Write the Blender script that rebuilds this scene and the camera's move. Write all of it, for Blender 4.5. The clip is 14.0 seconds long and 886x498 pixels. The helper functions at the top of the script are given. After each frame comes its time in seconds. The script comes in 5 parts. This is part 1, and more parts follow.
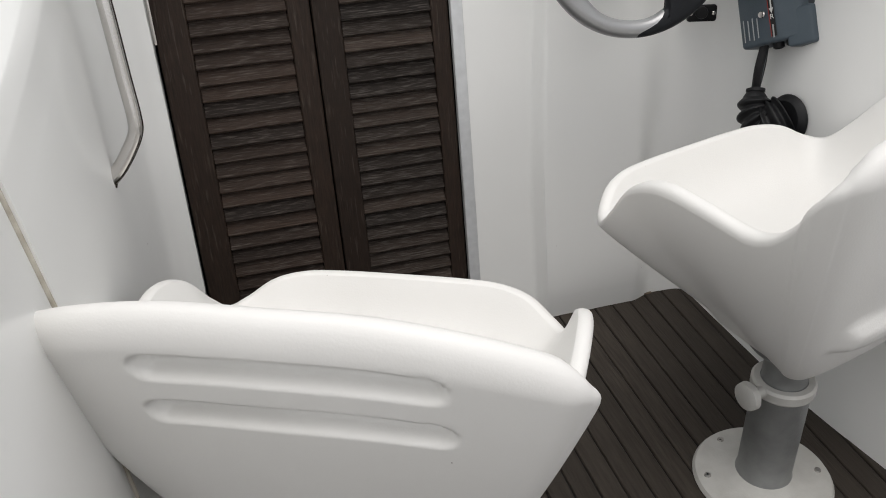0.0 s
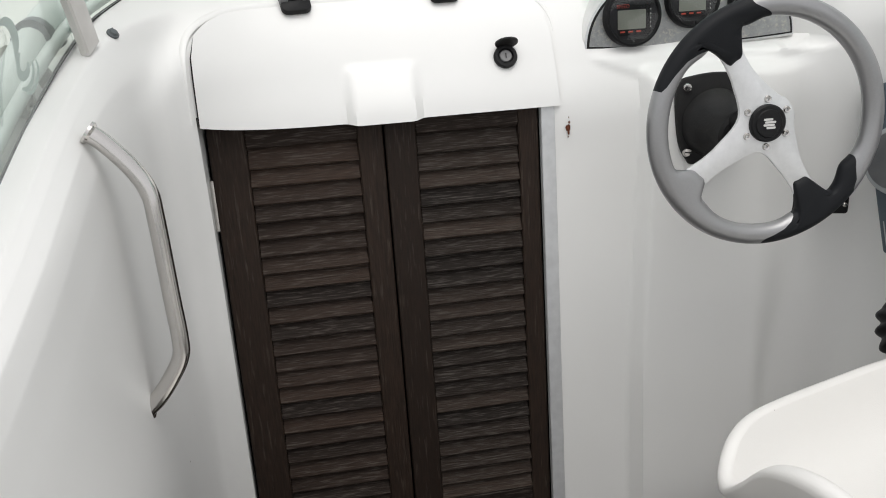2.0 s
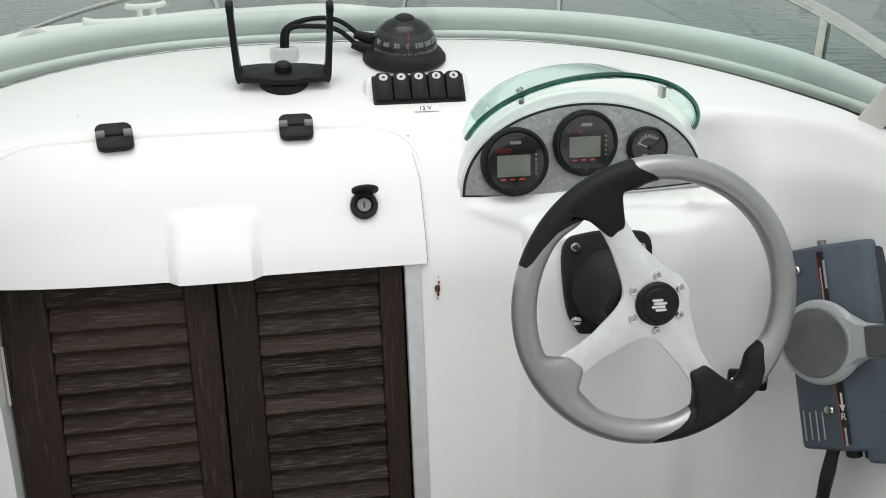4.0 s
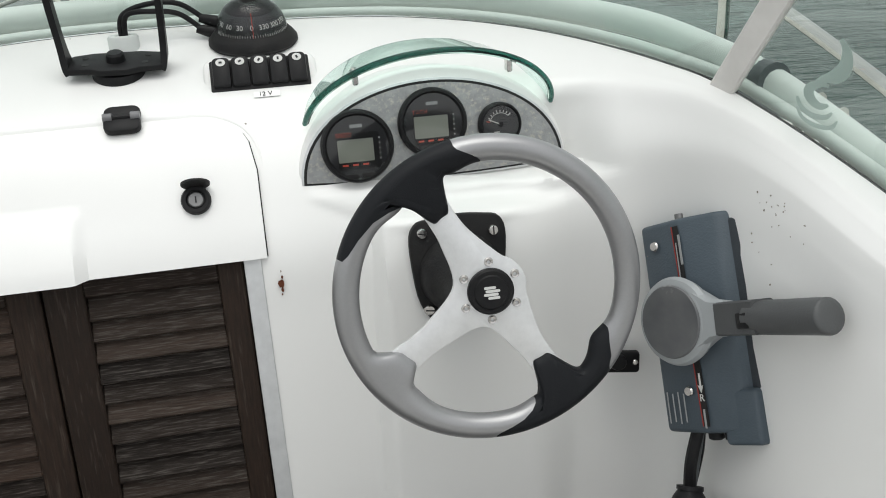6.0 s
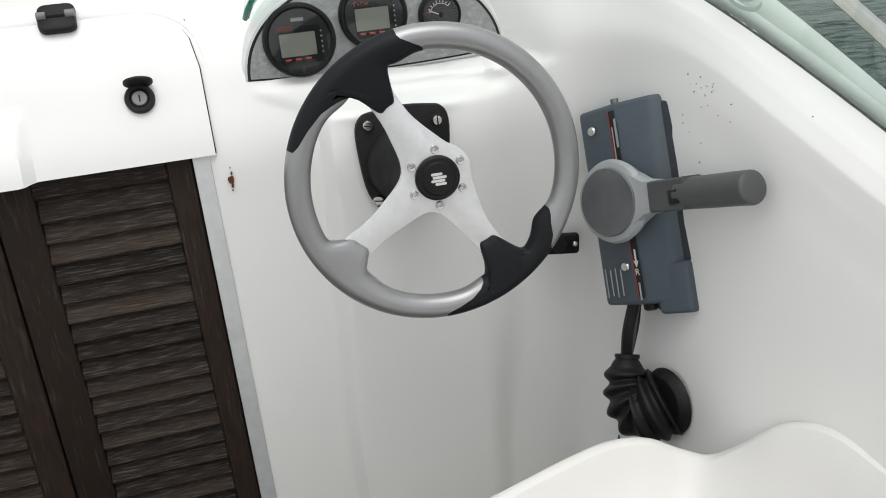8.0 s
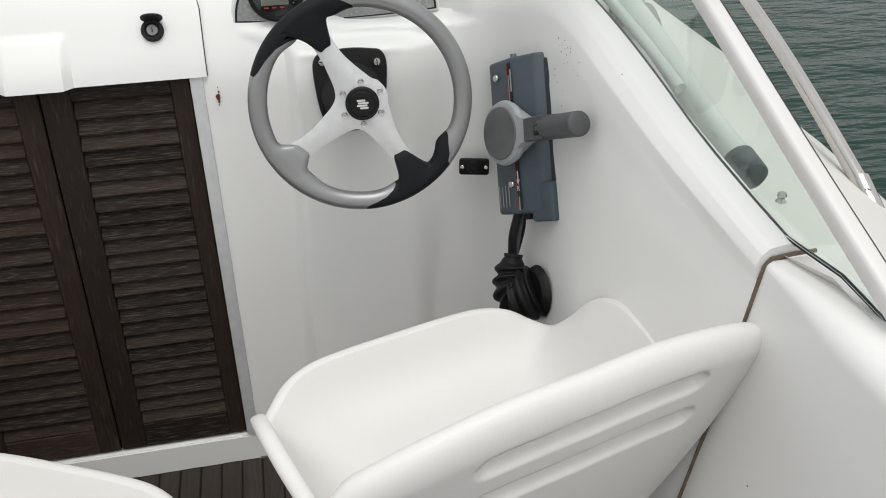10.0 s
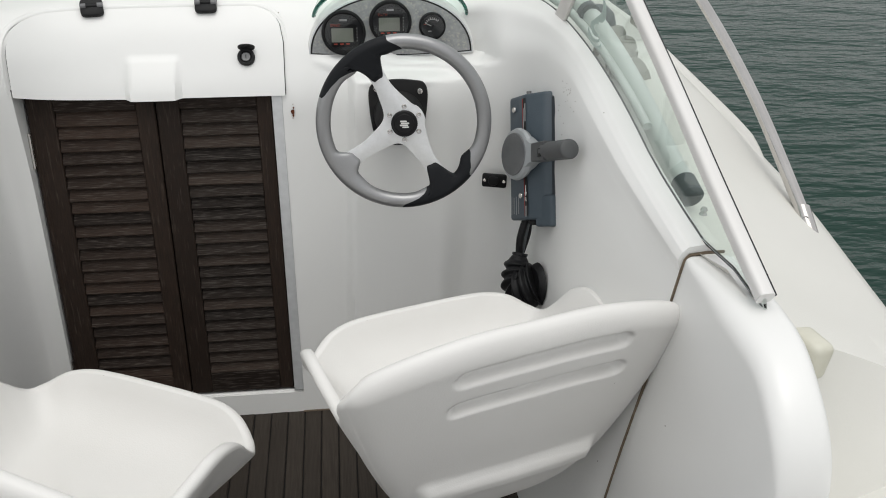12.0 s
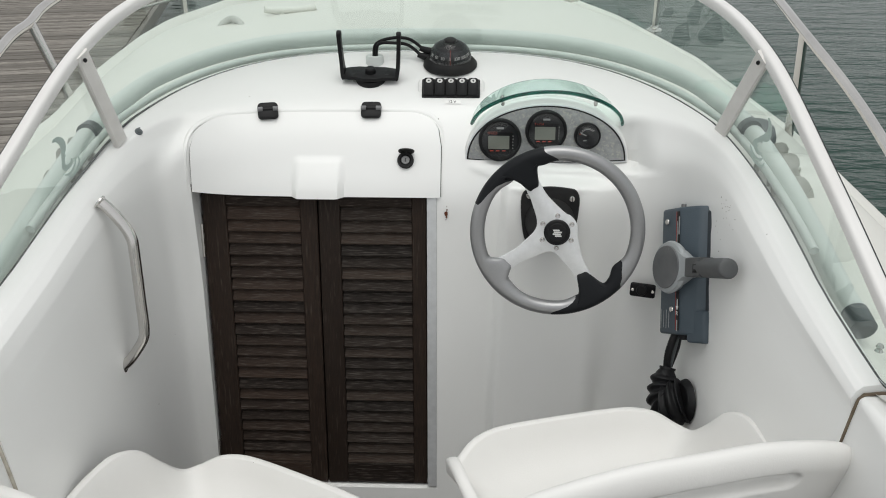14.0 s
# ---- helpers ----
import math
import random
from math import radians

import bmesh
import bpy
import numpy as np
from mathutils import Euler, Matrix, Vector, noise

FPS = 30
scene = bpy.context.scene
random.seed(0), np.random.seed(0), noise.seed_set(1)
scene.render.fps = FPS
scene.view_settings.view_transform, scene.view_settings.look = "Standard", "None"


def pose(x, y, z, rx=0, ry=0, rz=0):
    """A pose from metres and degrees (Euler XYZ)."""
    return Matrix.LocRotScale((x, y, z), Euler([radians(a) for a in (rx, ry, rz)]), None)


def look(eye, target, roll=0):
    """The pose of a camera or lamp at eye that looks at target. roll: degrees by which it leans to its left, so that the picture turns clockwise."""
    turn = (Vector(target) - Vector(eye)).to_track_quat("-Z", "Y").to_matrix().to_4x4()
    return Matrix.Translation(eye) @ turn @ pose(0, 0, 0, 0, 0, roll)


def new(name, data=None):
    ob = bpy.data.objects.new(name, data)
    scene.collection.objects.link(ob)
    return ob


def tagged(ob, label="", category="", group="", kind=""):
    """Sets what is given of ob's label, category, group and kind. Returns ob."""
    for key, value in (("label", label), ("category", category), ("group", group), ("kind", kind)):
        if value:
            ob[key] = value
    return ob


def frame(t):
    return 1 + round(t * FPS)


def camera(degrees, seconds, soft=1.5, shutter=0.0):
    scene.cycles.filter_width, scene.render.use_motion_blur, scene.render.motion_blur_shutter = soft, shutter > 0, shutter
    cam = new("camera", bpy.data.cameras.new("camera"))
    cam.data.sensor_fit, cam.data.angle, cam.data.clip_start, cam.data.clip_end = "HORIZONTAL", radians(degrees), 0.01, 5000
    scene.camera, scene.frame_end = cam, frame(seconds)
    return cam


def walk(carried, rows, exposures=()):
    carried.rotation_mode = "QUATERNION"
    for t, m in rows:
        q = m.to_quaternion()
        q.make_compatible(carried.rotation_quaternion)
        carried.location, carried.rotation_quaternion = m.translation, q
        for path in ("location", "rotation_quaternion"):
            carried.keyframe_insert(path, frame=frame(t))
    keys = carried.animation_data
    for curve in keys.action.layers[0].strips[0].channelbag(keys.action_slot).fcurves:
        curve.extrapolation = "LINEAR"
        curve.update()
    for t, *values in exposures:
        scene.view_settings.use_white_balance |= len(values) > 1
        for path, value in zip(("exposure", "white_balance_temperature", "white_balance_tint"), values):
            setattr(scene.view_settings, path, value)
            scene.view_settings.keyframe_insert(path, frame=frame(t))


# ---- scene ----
cam = camera(55.7, 14.0, soft=1.0)
PATH = [
    (0, (-0.417, 0.218, 1.039), (0.005, 1.868, -0.01), -2.5),
    (0.5, (-0.43, 0.251, 1.061), (-0.073, 1.961, 0.089), -1.5),
    (1, (-0.409, 0.286, 1.08), (-0.129, 2.038, 0.156), -2.1),
    (1.5, (-0.387, 0.355, 1.089), (-0.143, 2.127, 0.195), -3.2),
    (2, (-0.373, 0.45, 1.117), (-0.09, 2.237, 0.266), -2.5),
    (2.5, (-0.368, 0.526, 1.152), (-0.041, 2.334, 0.362), -1.6),
    (3, (-0.327, 0.583, 1.152), (0.025, 2.406, 0.409), -2.7),
    (3.5, (-0.281, 0.614, 1.154), (0.099, 2.436, 0.423), -2.3),
    (4, (-0.155, 0.649, 1.168), (0.18, 2.489, 0.459), -0.4),
    (6.5, (0.045, 0.669, 1.157), (0.408, 2.462, 0.348), -3.6),
    (7, (0.052, 0.664, 1.156), (0.445, 2.419, 0.281), -3.5),
    (7.5, (0.04, 0.649, 1.154), (0.454, 2.373, 0.228), -3.9),
    (8, (0.019, 0.63, 1.157), (0.472, 2.318, 0.184), -3.3),
    (10.5, (0.13, 0.159, 1.299), (0.438, 1.814, 0.22), -1.1),
    (11, (0.112, 0.064, 1.339), (0.404, 1.715, 0.249), -1.8),
    (11.5, (0.123, -0.011, 1.363), (0.389, 1.667, 0.308), -0.1),
    (12, (0.127, -0.052, 1.384), (0.345, 1.657, 0.368), 1.0),
    (12.5, (0.12, -0.069, 1.401), (0.237, 1.68, 0.438), -0.4),
    (13, (0.091, -0.079, 1.417), (0.129, 1.707, 0.518), -0.8),
    (13.5, (0.079, -0.057, 1.426), (0.058, 1.752, 0.573), -0.2),
    (14, (0.073, -0.035, 1.437), (0.007, 1.773, 0.584), -0.2),
]
walk(cam, [(t, look(eye, target, roll)) for t, eye, target, roll in PATH], [(0, 0.11, 6540, 10), (1.5, 0.04, 6530, 10), (3.5, 0.08, 6430, 7), (6.5, 0.10, 6440, 7), (8, 0.13, 6460, 8), (10.5, -0.05, 6500, 9), (14, -0.13, 6460, 7)])

# ---- light ----
world = bpy.data.worlds.new("overcast_sky")
scene.world = world
world.use_nodes = True
wn, wl = world.node_tree.nodes, world.node_tree.links
sky = wn.new("ShaderNodeTexSky")
sky.sky_type = "NISHITA"
sky.sun_disc = False
sky.sun_elevation = radians(75)
sky.sun_rotation = radians(178)
sky.dust_density = 4.0
pale = wn.new("ShaderNodeHueSaturation")
pale.inputs["Saturation"].default_value = 0.22
wl.new(sky.outputs[0], pale.inputs["Color"])
cloud = wn.new("ShaderNodeMixRGB")  # an even cloud cover in front of the sky
cloud.inputs[0].default_value = 0.5
cloud.inputs[2].default_value = (7.48, 7.42, 7.45, 1)
wl.new(pale.outputs[0], cloud.inputs[1])
wl.new(cloud.outputs[0], wn["Background"].inputs["Color"])
wn["Background"].inputs["Strength"].default_value = 0.148
sun = new("sun", bpy.data.lights.new("sun", "SUN"))
sun.data.energy, sun.data.angle, sun.data.color = 0.85, radians(50), (1.0, 0.97, 0.93)
sun.matrix_world = look((0.05, -0.1, 5.0), (0, 1.0, 0))

XC = -0.025  # the boat's middle


# ---- materials ----
def mat(name, color, rough=0.5, metal=0.0, grain=0.0, scale=40.0, bump=0.0, bscale=200.0, stretch=(1, 1, 1), dark=None, stain=None, srange=(0.55, 0.75), sscale=6.0, vary=0.0, coat=0.0, rvary=0.0, spec=0.5, specks=0.0):
    """Principled surface with a fine grain, larger stains, a small relief and a difference from piece to piece."""
    m = bpy.data.materials.new(name)
    m.use_nodes = True
    n, l = m.node_tree.nodes, m.node_tree.links
    p = n["Principled BSDF"]
    p.inputs["Roughness"].default_value = rough
    p.inputs["Metallic"].default_value = metal
    p.inputs["Coat Weight"].default_value = coat
    p.inputs["Specular IOR Level"].default_value = spec
    p.inputs["Coat Roughness"].default_value = 0.12
    tc = n.new("ShaderNodeTexCoord")
    mp = n.new("ShaderNodeMapping")
    mp.inputs["Scale"].default_value = stretch
    l.new(tc.outputs["Object"], mp.inputs["Vector"])
    base = n.new("ShaderNodeRGB")
    base.outputs[0].default_value = (*color, 1)
    col = base.outputs[0]
    vec = mp.outputs[0]
    if vary:
        oi = n.new("ShaderNodeObjectInfo")
        add = n.new("ShaderNodeVectorMath")
        sc = n.new("ShaderNodeVectorMath")
        sc.operation = "SCALE"
        sc.inputs[0].default_value = (13.0, 7.0, 5.0)
        l.new(oi.outputs["Random"], sc.inputs["Scale"])
        l.new(mp.outputs[0], add.inputs[0])
        l.new(sc.outputs[0], add.inputs[1])
        vec = add.outputs[0]
        hv = n.new("ShaderNodeHueSaturation")
        mr = n.new("ShaderNodeMapRange")
        mr.inputs["To Min"].default_value, mr.inputs["To Max"].default_value = 1 - vary, 1 + vary
        l.new(oi.outputs["Random"], mr.inputs["Value"])
        l.new(mr.outputs[0], hv.inputs["Value"])
        l.new(col, hv.inputs["Color"])
        col = hv.outputs[0]
    if grain:
        tx = n.new("ShaderNodeTexNoise")
        tx.inputs["Scale"].default_value, tx.inputs["Detail"].default_value = scale, 6
        l.new(vec, tx.inputs["Vector"])
        ramp = n.new("ShaderNodeMapRange")
        ramp.inputs["From Min"].default_value, ramp.inputs["From Max"].default_value = 0.3, 0.7
        l.new(tx.outputs[0], ramp.inputs["Value"])
        mx = n.new("ShaderNodeMixRGB")
        mx.inputs[2].default_value = (*(dark or [c * 0.6 for c in color]), 1)
        k = n.new("ShaderNodeMath")
        k.operation = "MULTIPLY"
        k.inputs[1].default_value = grain
        l.new(ramp.outputs[0], k.inputs[0])
        l.new(k.outputs[0], mx.inputs[0])
        l.new(col, mx.inputs[1])
        col = mx.outputs[0]
    if stain:
        t2 = n.new("ShaderNodeTexNoise")
        t2.inputs["Scale"].default_value, t2.inputs["Detail"].default_value = sscale, 5
        l.new(vec, t2.inputs["Vector"])
        r2 = n.new("ShaderNodeMapRange")
        r2.inputs["From Min"].default_value, r2.inputs["From Max"].default_value = srange
        l.new(t2.outputs[0], r2.inputs["Value"])
        m2 = n.new("ShaderNodeMixRGB")
        m2.inputs[2].default_value = (*stain, 1)
        l.new(r2.outputs[0], m2.inputs[0])
        l.new(col, m2.inputs[1])
        col = m2.outputs[0]
    if specks:
        vo = n.new("ShaderNodeTexVoronoi")
        vo.inputs["Scale"].default_value = specks
        l.new(vec, vo.inputs["Vector"])
        sep = n.new("ShaderNodeSeparateColor")
        l.new(vo.outputs["Color"], sep.inputs[0])
        size = n.new("ShaderNodeMapRange")
        size.inputs["From Min"].default_value, size.inputs["From Max"].default_value = 0.80, 1.0
        size.inputs["To Min"].default_value, size.inputs["To Max"].default_value = 0.0, 0.05
        l.new(sep.outputs[0], size.inputs["Value"])
        less = n.new("ShaderNodeMath")
        less.operation = "LESS_THAN"
        l.new(vo.outputs["Distance"], less.inputs[0])
        l.new(size.outputs[0], less.inputs[1])
        ms = n.new("ShaderNodeMixRGB")
        ms.inputs[2].default_value = (0.20, 0.17, 0.14, 1)
        l.new(less.outputs[0], ms.inputs[0])
        l.new(col, ms.inputs[1])
        col = ms.outputs[0]
    l.new(col, p.inputs["Base Color"])
    if rvary:
        t4 = n.new("ShaderNodeTexNoise")
        t4.inputs["Scale"].default_value = 9.0
        l.new(vec, t4.inputs["Vector"])
        r4 = n.new("ShaderNodeMapRange")
        r4.inputs["To Min"].default_value, r4.inputs["To Max"].default_value = rough - rvary, rough + rvary
        l.new(t4.outputs[0], r4.inputs["Value"])
        l.new(r4.outputs[0], p.inputs["Roughness"])
    if bump:
        t3 = n.new("ShaderNodeTexNoise")
        t3.inputs["Scale"].default_value, t3.inputs["Detail"].default_value = bscale, 4
        l.new(vec, t3.inputs["Vector"])
        b = n.new("ShaderNodeBump")
        b.inputs["Strength"].default_value, b.inputs["Distance"].default_value = bump, 0.002
        l.new(t3.outputs[0], b.inputs["Height"])
        l.new(b.outputs[0], p.inputs["Normal"])
    return m


GEL = mat("white_gelcoat", (0.84, 0.84, 0.825), 0.38, coat=0.25, grain=0.25, scale=3.0, dark=(0.72, 0.715, 0.69), stain=(0.62, 0.58, 0.50), srange=(0.72, 0.95), sscale=5.0, bump=0.05, bscale=14, rvary=0.08, specks=26.0)
GEL2 = mat("deck_gelcoat", (0.71, 0.70, 0.66), 0.5, grain=0.4, scale=5.0, dark=(0.65, 0.65, 0.60), bump=0.15, bscale=300, specks=18.0)
SEAT = mat("seat_plastic", (0.76, 0.75, 0.73), 0.46, grain=0.3, scale=6.0, dark=(0.70, 0.69, 0.655), stain=(0.52, 0.48, 0.42), srange=(0.74, 0.9), sscale=11.0, bump=0.12, bscale=420, specks=20.0)
DIRT = mat("grime", (0.17, 0.13, 0.09), 0.9, grain=0.7, scale=60)
TEAK = mat("weathered_teak", (0.030, 0.0185, 0.013), 0.66, grain=0.6, scale=8.0, dark=(0.015, 0.0105, 0.008), stretch=(4.0, 52, 52), stain=(0.105, 0.088, 0.075), srange=(0.52, 0.84), sscale=9.0, bump=0.8, bscale=8.0, vary=0.66, spec=0.22)
TEAKV = mat("weathered_teak_upright", (0.026, 0.0155, 0.0105), 0.64, grain=0.8, scale=8.0, dark=(0.012, 0.0085, 0.0065), stretch=(46, 46, 4.0), stain=(0.075, 0.058, 0.046), srange=(0.58, 0.82), sscale=5.0, bump=0.5, bscale=9.0, vary=0.25, spec=0.25)
TEAKG = mat("bleached_teak", (0.031, 0.021, 0.0155), 0.66, grain=0.6, scale=8.0, dark=(0.016, 0.0115, 0.009), stretch=(4.0, 60, 60), stain=(0.11, 0.098, 0.086), srange=(0.50, 0.86), sscale=9.0, bump=0.9, bscale=8.0, vary=0.8, spec=0.22)
FLOORT = mat("deck_teak", (0.050, 0.041, 0.033), 0.7, grain=0.8, scale=8.0, dark=(0.030, 0.024, 0.019), stretch=(26, 2.0, 26), stain=(0.030, 0.024, 0.02), srange=(0.60, 0.78), sscale=3.0, bump=0.7, bscale=14.0, vary=0.22, spec=0.25)
CAULK = mat("black_caulk", (0.012, 0.011, 0.010), 0.8, spec=0.25)
STEEL = mat("polished_steel", (0.62, 0.60, 0.58), 0.16, 1.0, grain=0.25, scale=12, bump=0.03, bscale=60)
ALU = mat("satin_aluminium", (0.74, 0.75, 0.76), 0.55, 0.55, grain=0.3, scale=60, bump=0.05, bscale=300)
CAST = mat("cast_aluminium", (0.40, 0.41, 0.41), 0.5, 0.85, grain=0.5, scale=35, dark=(0.26, 0.265, 0.26), bump=0.25, bscale=260)
CASTL = mat("painted_flange", (0.60, 0.59, 0.56), 0.55, 0.2, grain=0.5, scale=30, dark=(0.42, 0.41, 0.38), bump=0.2, bscale=260)
SPOKE = mat("brushed_spoke", (0.76, 0.765, 0.77), 0.42, 0.55, grain=0.25, scale=80, stretch=(1, 1, 1), bump=0.08, bscale=400)
SILVER = mat("silver_rim_paint", (0.32, 0.32, 0.325), 0.33, 0.55, grain=0.3, scale=300, dark=(0.28, 0.28, 0.285), coat=0.3)
GRIP = mat("black_rubber_grip", (0.010, 0.011, 0.013), 0.5, bump=0.15, bscale=700, rvary=0.08, spec=0.18)
BLACK = mat("black_plastic", (0.010, 0.010, 0.011), 0.45, grain=0.5, scale=40, dark=(0.018, 0.018, 0.018), bump=0.1, bscale=500, spec=0.18)
BLACKD = mat("dusty_black_plastic", (0.014, 0.014, 0.015), 0.55, grain=0.6, scale=30, dark=(0.030, 0.029, 0.027), bump=0.2, bscale=300, spec=0.2)
BELLOW = mat("bellows_rubber", (0.011, 0.011, 0.012), 0.5, bump=0.2, bscale=300, rvary=0.1, spec=0.25)
BOXB = mat("slate_blue_paint", (0.82 * 0.062, 0.80 * 0.088, 0.76 * 0.115), 0.5, grain=0.5, scale=14, dark=(0.085, 0.108, 0.13), stain=(0.17, 0.18, 0.185), srange=(0.70, 0.85), sscale=22, bump=0.25, bscale=420, specks=60.0)
BOXE = mat("dark_slate_paint", (0.038, 0.045, 0.053), 0.5, bump=0.2, bscale=400)
LEVERG = mat("light_grey_lever", (0.38, 0.40, 0.41), 0.5, grain=0.4, scale=20, bump=0.1, bscale=400)
LEVERD = mat("dark_grey_lever", (0.075, 0.078, 0.08), 0.5, grain=0.3, scale=30, bump=0.15, bscale=500)
DISC = mat("scuffed_grey_disc", (0.075, 0.08, 0.085), 0.42, grain=0.6, scale=16, dark=(0.19, 0.19, 0.19), stain=(0.30, 0.30, 0.30), srange=(0.66, 0.74), sscale=30)
PANEL = mat("brushed_dash_panel", (0.40, 0.41, 0.41), 0.40, 0.6, grain=0.6, scale=90, dark=(0.26, 0.265, 0.265), stain=(0.50, 0.49, 0.44), srange=(0.52, 0.70), sscale=210, bump=0.4, bscale=220)
LCD = mat("blank_lcd", (0.25, 0.265, 0.23), 0.25)
FACE = mat("gauge_face", (0.020, 0.021, 0.023), 0.3, coat=0.4, spec=0.25)
REDP = mat("red_print", (0.55, 0.07, 0.04), 0.5)
WHITEP = mat("white_print", (0.62, 0.62, 0.60), 0.5)
GREYP = mat("grey_print", (0.32, 0.33, 0.33), 0.5)
BLACKP = mat("black_print", (0.02, 0.02, 0.02), 0.5, spec=0.25)
FRAMEW = mat("white_frame_paint", (0.74, 0.73, 0.715), 0.35, grain=0.3, scale=8, dark=(0.64, 0.62, 0.59), coat=0.2)
STRUT = mat("aged_strut_paint", (0.80, 0.78, 0.75), 0.5, 0.0, grain=0.5, scale=14, dark=(0.46, 0.44, 0.41))
GASKET = mat("black_gasket", (0.02, 0.02, 0.02), 0.6, spec=0.25)
TUBE = mat("grey_vinyl_tube", (0.66, 0.69, 0.67), 0.5, grain=0.4, scale=10, dark=(0.54, 0.57, 0.55))
WEB = mat("beige_webbing", (0.50, 0.49, 0.45), 0.85, grain=0.5, scale=30, bump=0.5, bscale=300)
ROPE = mat("white_rope", (0.58, 0.58, 0.55), 0.85, grain=0.5, scale=50, bump=0.6, bscale=250)
GREYB = mat("grey_fender_vinyl", (0.10, 0.115, 0.12), 0.5, grain=0.3, scale=12)
LENS = mat("yellowed_white_plastic", (0.66, 0.65, 0.56), 0.4, grain=0.5, scale=20, dark=(0.5, 0.48, 0.38))
BLUEL = mat("blue_label", (0.02, 0.045, 0.12), 0.5)
RUST = mat("rust", (0.13, 0.035, 0.012), 0.9, grain=0.7, scale=200)
DOCK = mat("weathered_dock_board", (0.26, 0.24, 0.215), 0.85, grain=0.9, scale=6.0, dark=(0.10, 0.09, 0.08), stretch=(2.0, 26, 26), stain=(0.09, 0.08, 0.07), srange=(0.62, 0.8), sscale=2.0, bump=0.8, bscale=9, vary=0.38, spec=0.2)
DULL = mat("dull_lock_metal", (0.20, 0.20, 0.20), 0.45, 0.8)
KNUCK = mat("worn_grey_plastic", (0.20, 0.20, 0.205), 0.5, grain=0.5, scale=90, dark=(0.07, 0.07, 0.072))
REDD = mat("dark_red_print", (0.28, 0.035, 0.025), 0.5)
SEALANT = mat("old_sealant", (0.58, 0.55, 0.48), 0.8, grain=0.7, scale=40, dark=(0.24, 0.20, 0.15))
# near-black colour that paints in the cabin's darkness
CABIN_SHADE = mat("cabin_shade_paint", (0.03, 0.03, 0.03), 0.9)


def glass_mat(name, tint, rough=0.0):
    m = bpy.data.materials.new(name)
    m.use_nodes = True
    p = m.node_tree.nodes["Principled BSDF"]
    p.inputs["Base Color"].default_value = (*tint, 1)
    p.inputs["Transmission Weight"].default_value = 1.0
    p.inputs["Roughness"].default_value = rough
    p.inputs["IOR"].default_value = 1.45
    return m


GLASS = glass_mat("green_tinted_glass", (0.845, 0.925, 0.885))
VISOR = glass_mat("green_visor_glass", (0.70, 0.90, 0.84))
VEDGE = glass_mat("visor_edge", (0.02, 0.17, 0.13), 0.15)
DOME = glass_mat("compass_dome_glass", (0.75, 0.76, 0.77))
COVER = glass_mat("gauge_cover", (0.95, 0.95, 0.95))

WATER = bpy.data.materials.new("harbour_water")
WATER.use_nodes = True
wnn, wll = WATER.node_tree.nodes, WATER.node_tree.links
wp = wnn["Principled BSDF"]
wp.inputs["Base Color"].default_value = (0.013, 0.038, 0.029, 1)
wp.inputs["Roughness"].default_value = 0.12
wp.inputs["IOR"].default_value = 1.33
wp.inputs["Specular IOR Level"].default_value = 0.22
wtc = wnn.new("ShaderNodeTexCoord")
wmp = wnn.new("ShaderNodeMapping")
wmp.inputs["Scale"].default_value = (1.0, 2.6, 1.0)
wmp.inputs["Rotation"].default_value = (0, 0, 0.25)
wll.new(wtc.outputs["Object"], wmp.inputs["Vector"])
wave1, wave2 = wnn.new("ShaderNodeTexNoise"), wnn.new("ShaderNodeTexNoise")
wave1.inputs["Scale"].default_value, wave1.inputs["Detail"].default_value = 1.6, 3
wave2.inputs["Scale"].default_value, wave2.inputs["Detail"].default_value = 7.0, 3
for w in (wave1, wave2):
    wll.new(wmp.outputs[0], w.inputs["Vector"])
wsum = wnn.new("ShaderNodeMath")
wsum.operation = "MULTIPLY_ADD"
wsum.inputs[1].default_value = 0.3
wll.new(wave2.outputs[0], wsum.inputs[0])
wll.new(wave1.outputs[0], wsum.inputs[2])
wb = wnn.new("ShaderNodeBump")
wb.inputs["Strength"].default_value, wb.inputs["Distance"].default_value = 0.5, 0.12
wll.new(wsum.outputs[0], wb.inputs["Height"])
wll.new(wb.outputs[0], wp.inputs["Normal"])


# ---- builders ----
def finish(bm, smooth=True, angle=0.6):
    bmesh.ops.remove_doubles(bm, verts=bm.verts, dist=1e-6)
    bmesh.ops.recalc_face_normals(bm, faces=bm.faces)
    for f in bm.faces:
        f.smooth = smooth
    if smooth:
        for e in bm.edges:
            if len(e.link_faces) == 2 and e.calc_face_angle(0) > angle:
                e.smooth = False
    return bm


def part(name, bm, material, parent=None, label="", smooth=True, angle=0.6):
    """Links a bmesh as one mesh object under a thing or a part."""
    finish(bm, smooth, angle)
    me = bpy.data.meshes.new(name)
    bm.to_mesh(me)
    bm.free()
    me.materials.append(material)
    ob = new(name, me)
    if parent is not None:
        ob.parent = parent
    if label:
        ob["label"] = label
    return ob


def thing(name, label, category, at=(0, 0, 0), group="", kind=""):
    ob = new(name)
    ob.empty_display_size = 0.05
    ob.location = at
    return tagged(ob, label, category, group, kind)


def at_pose(ob, m):
    ob.matrix_basis = m
    return ob


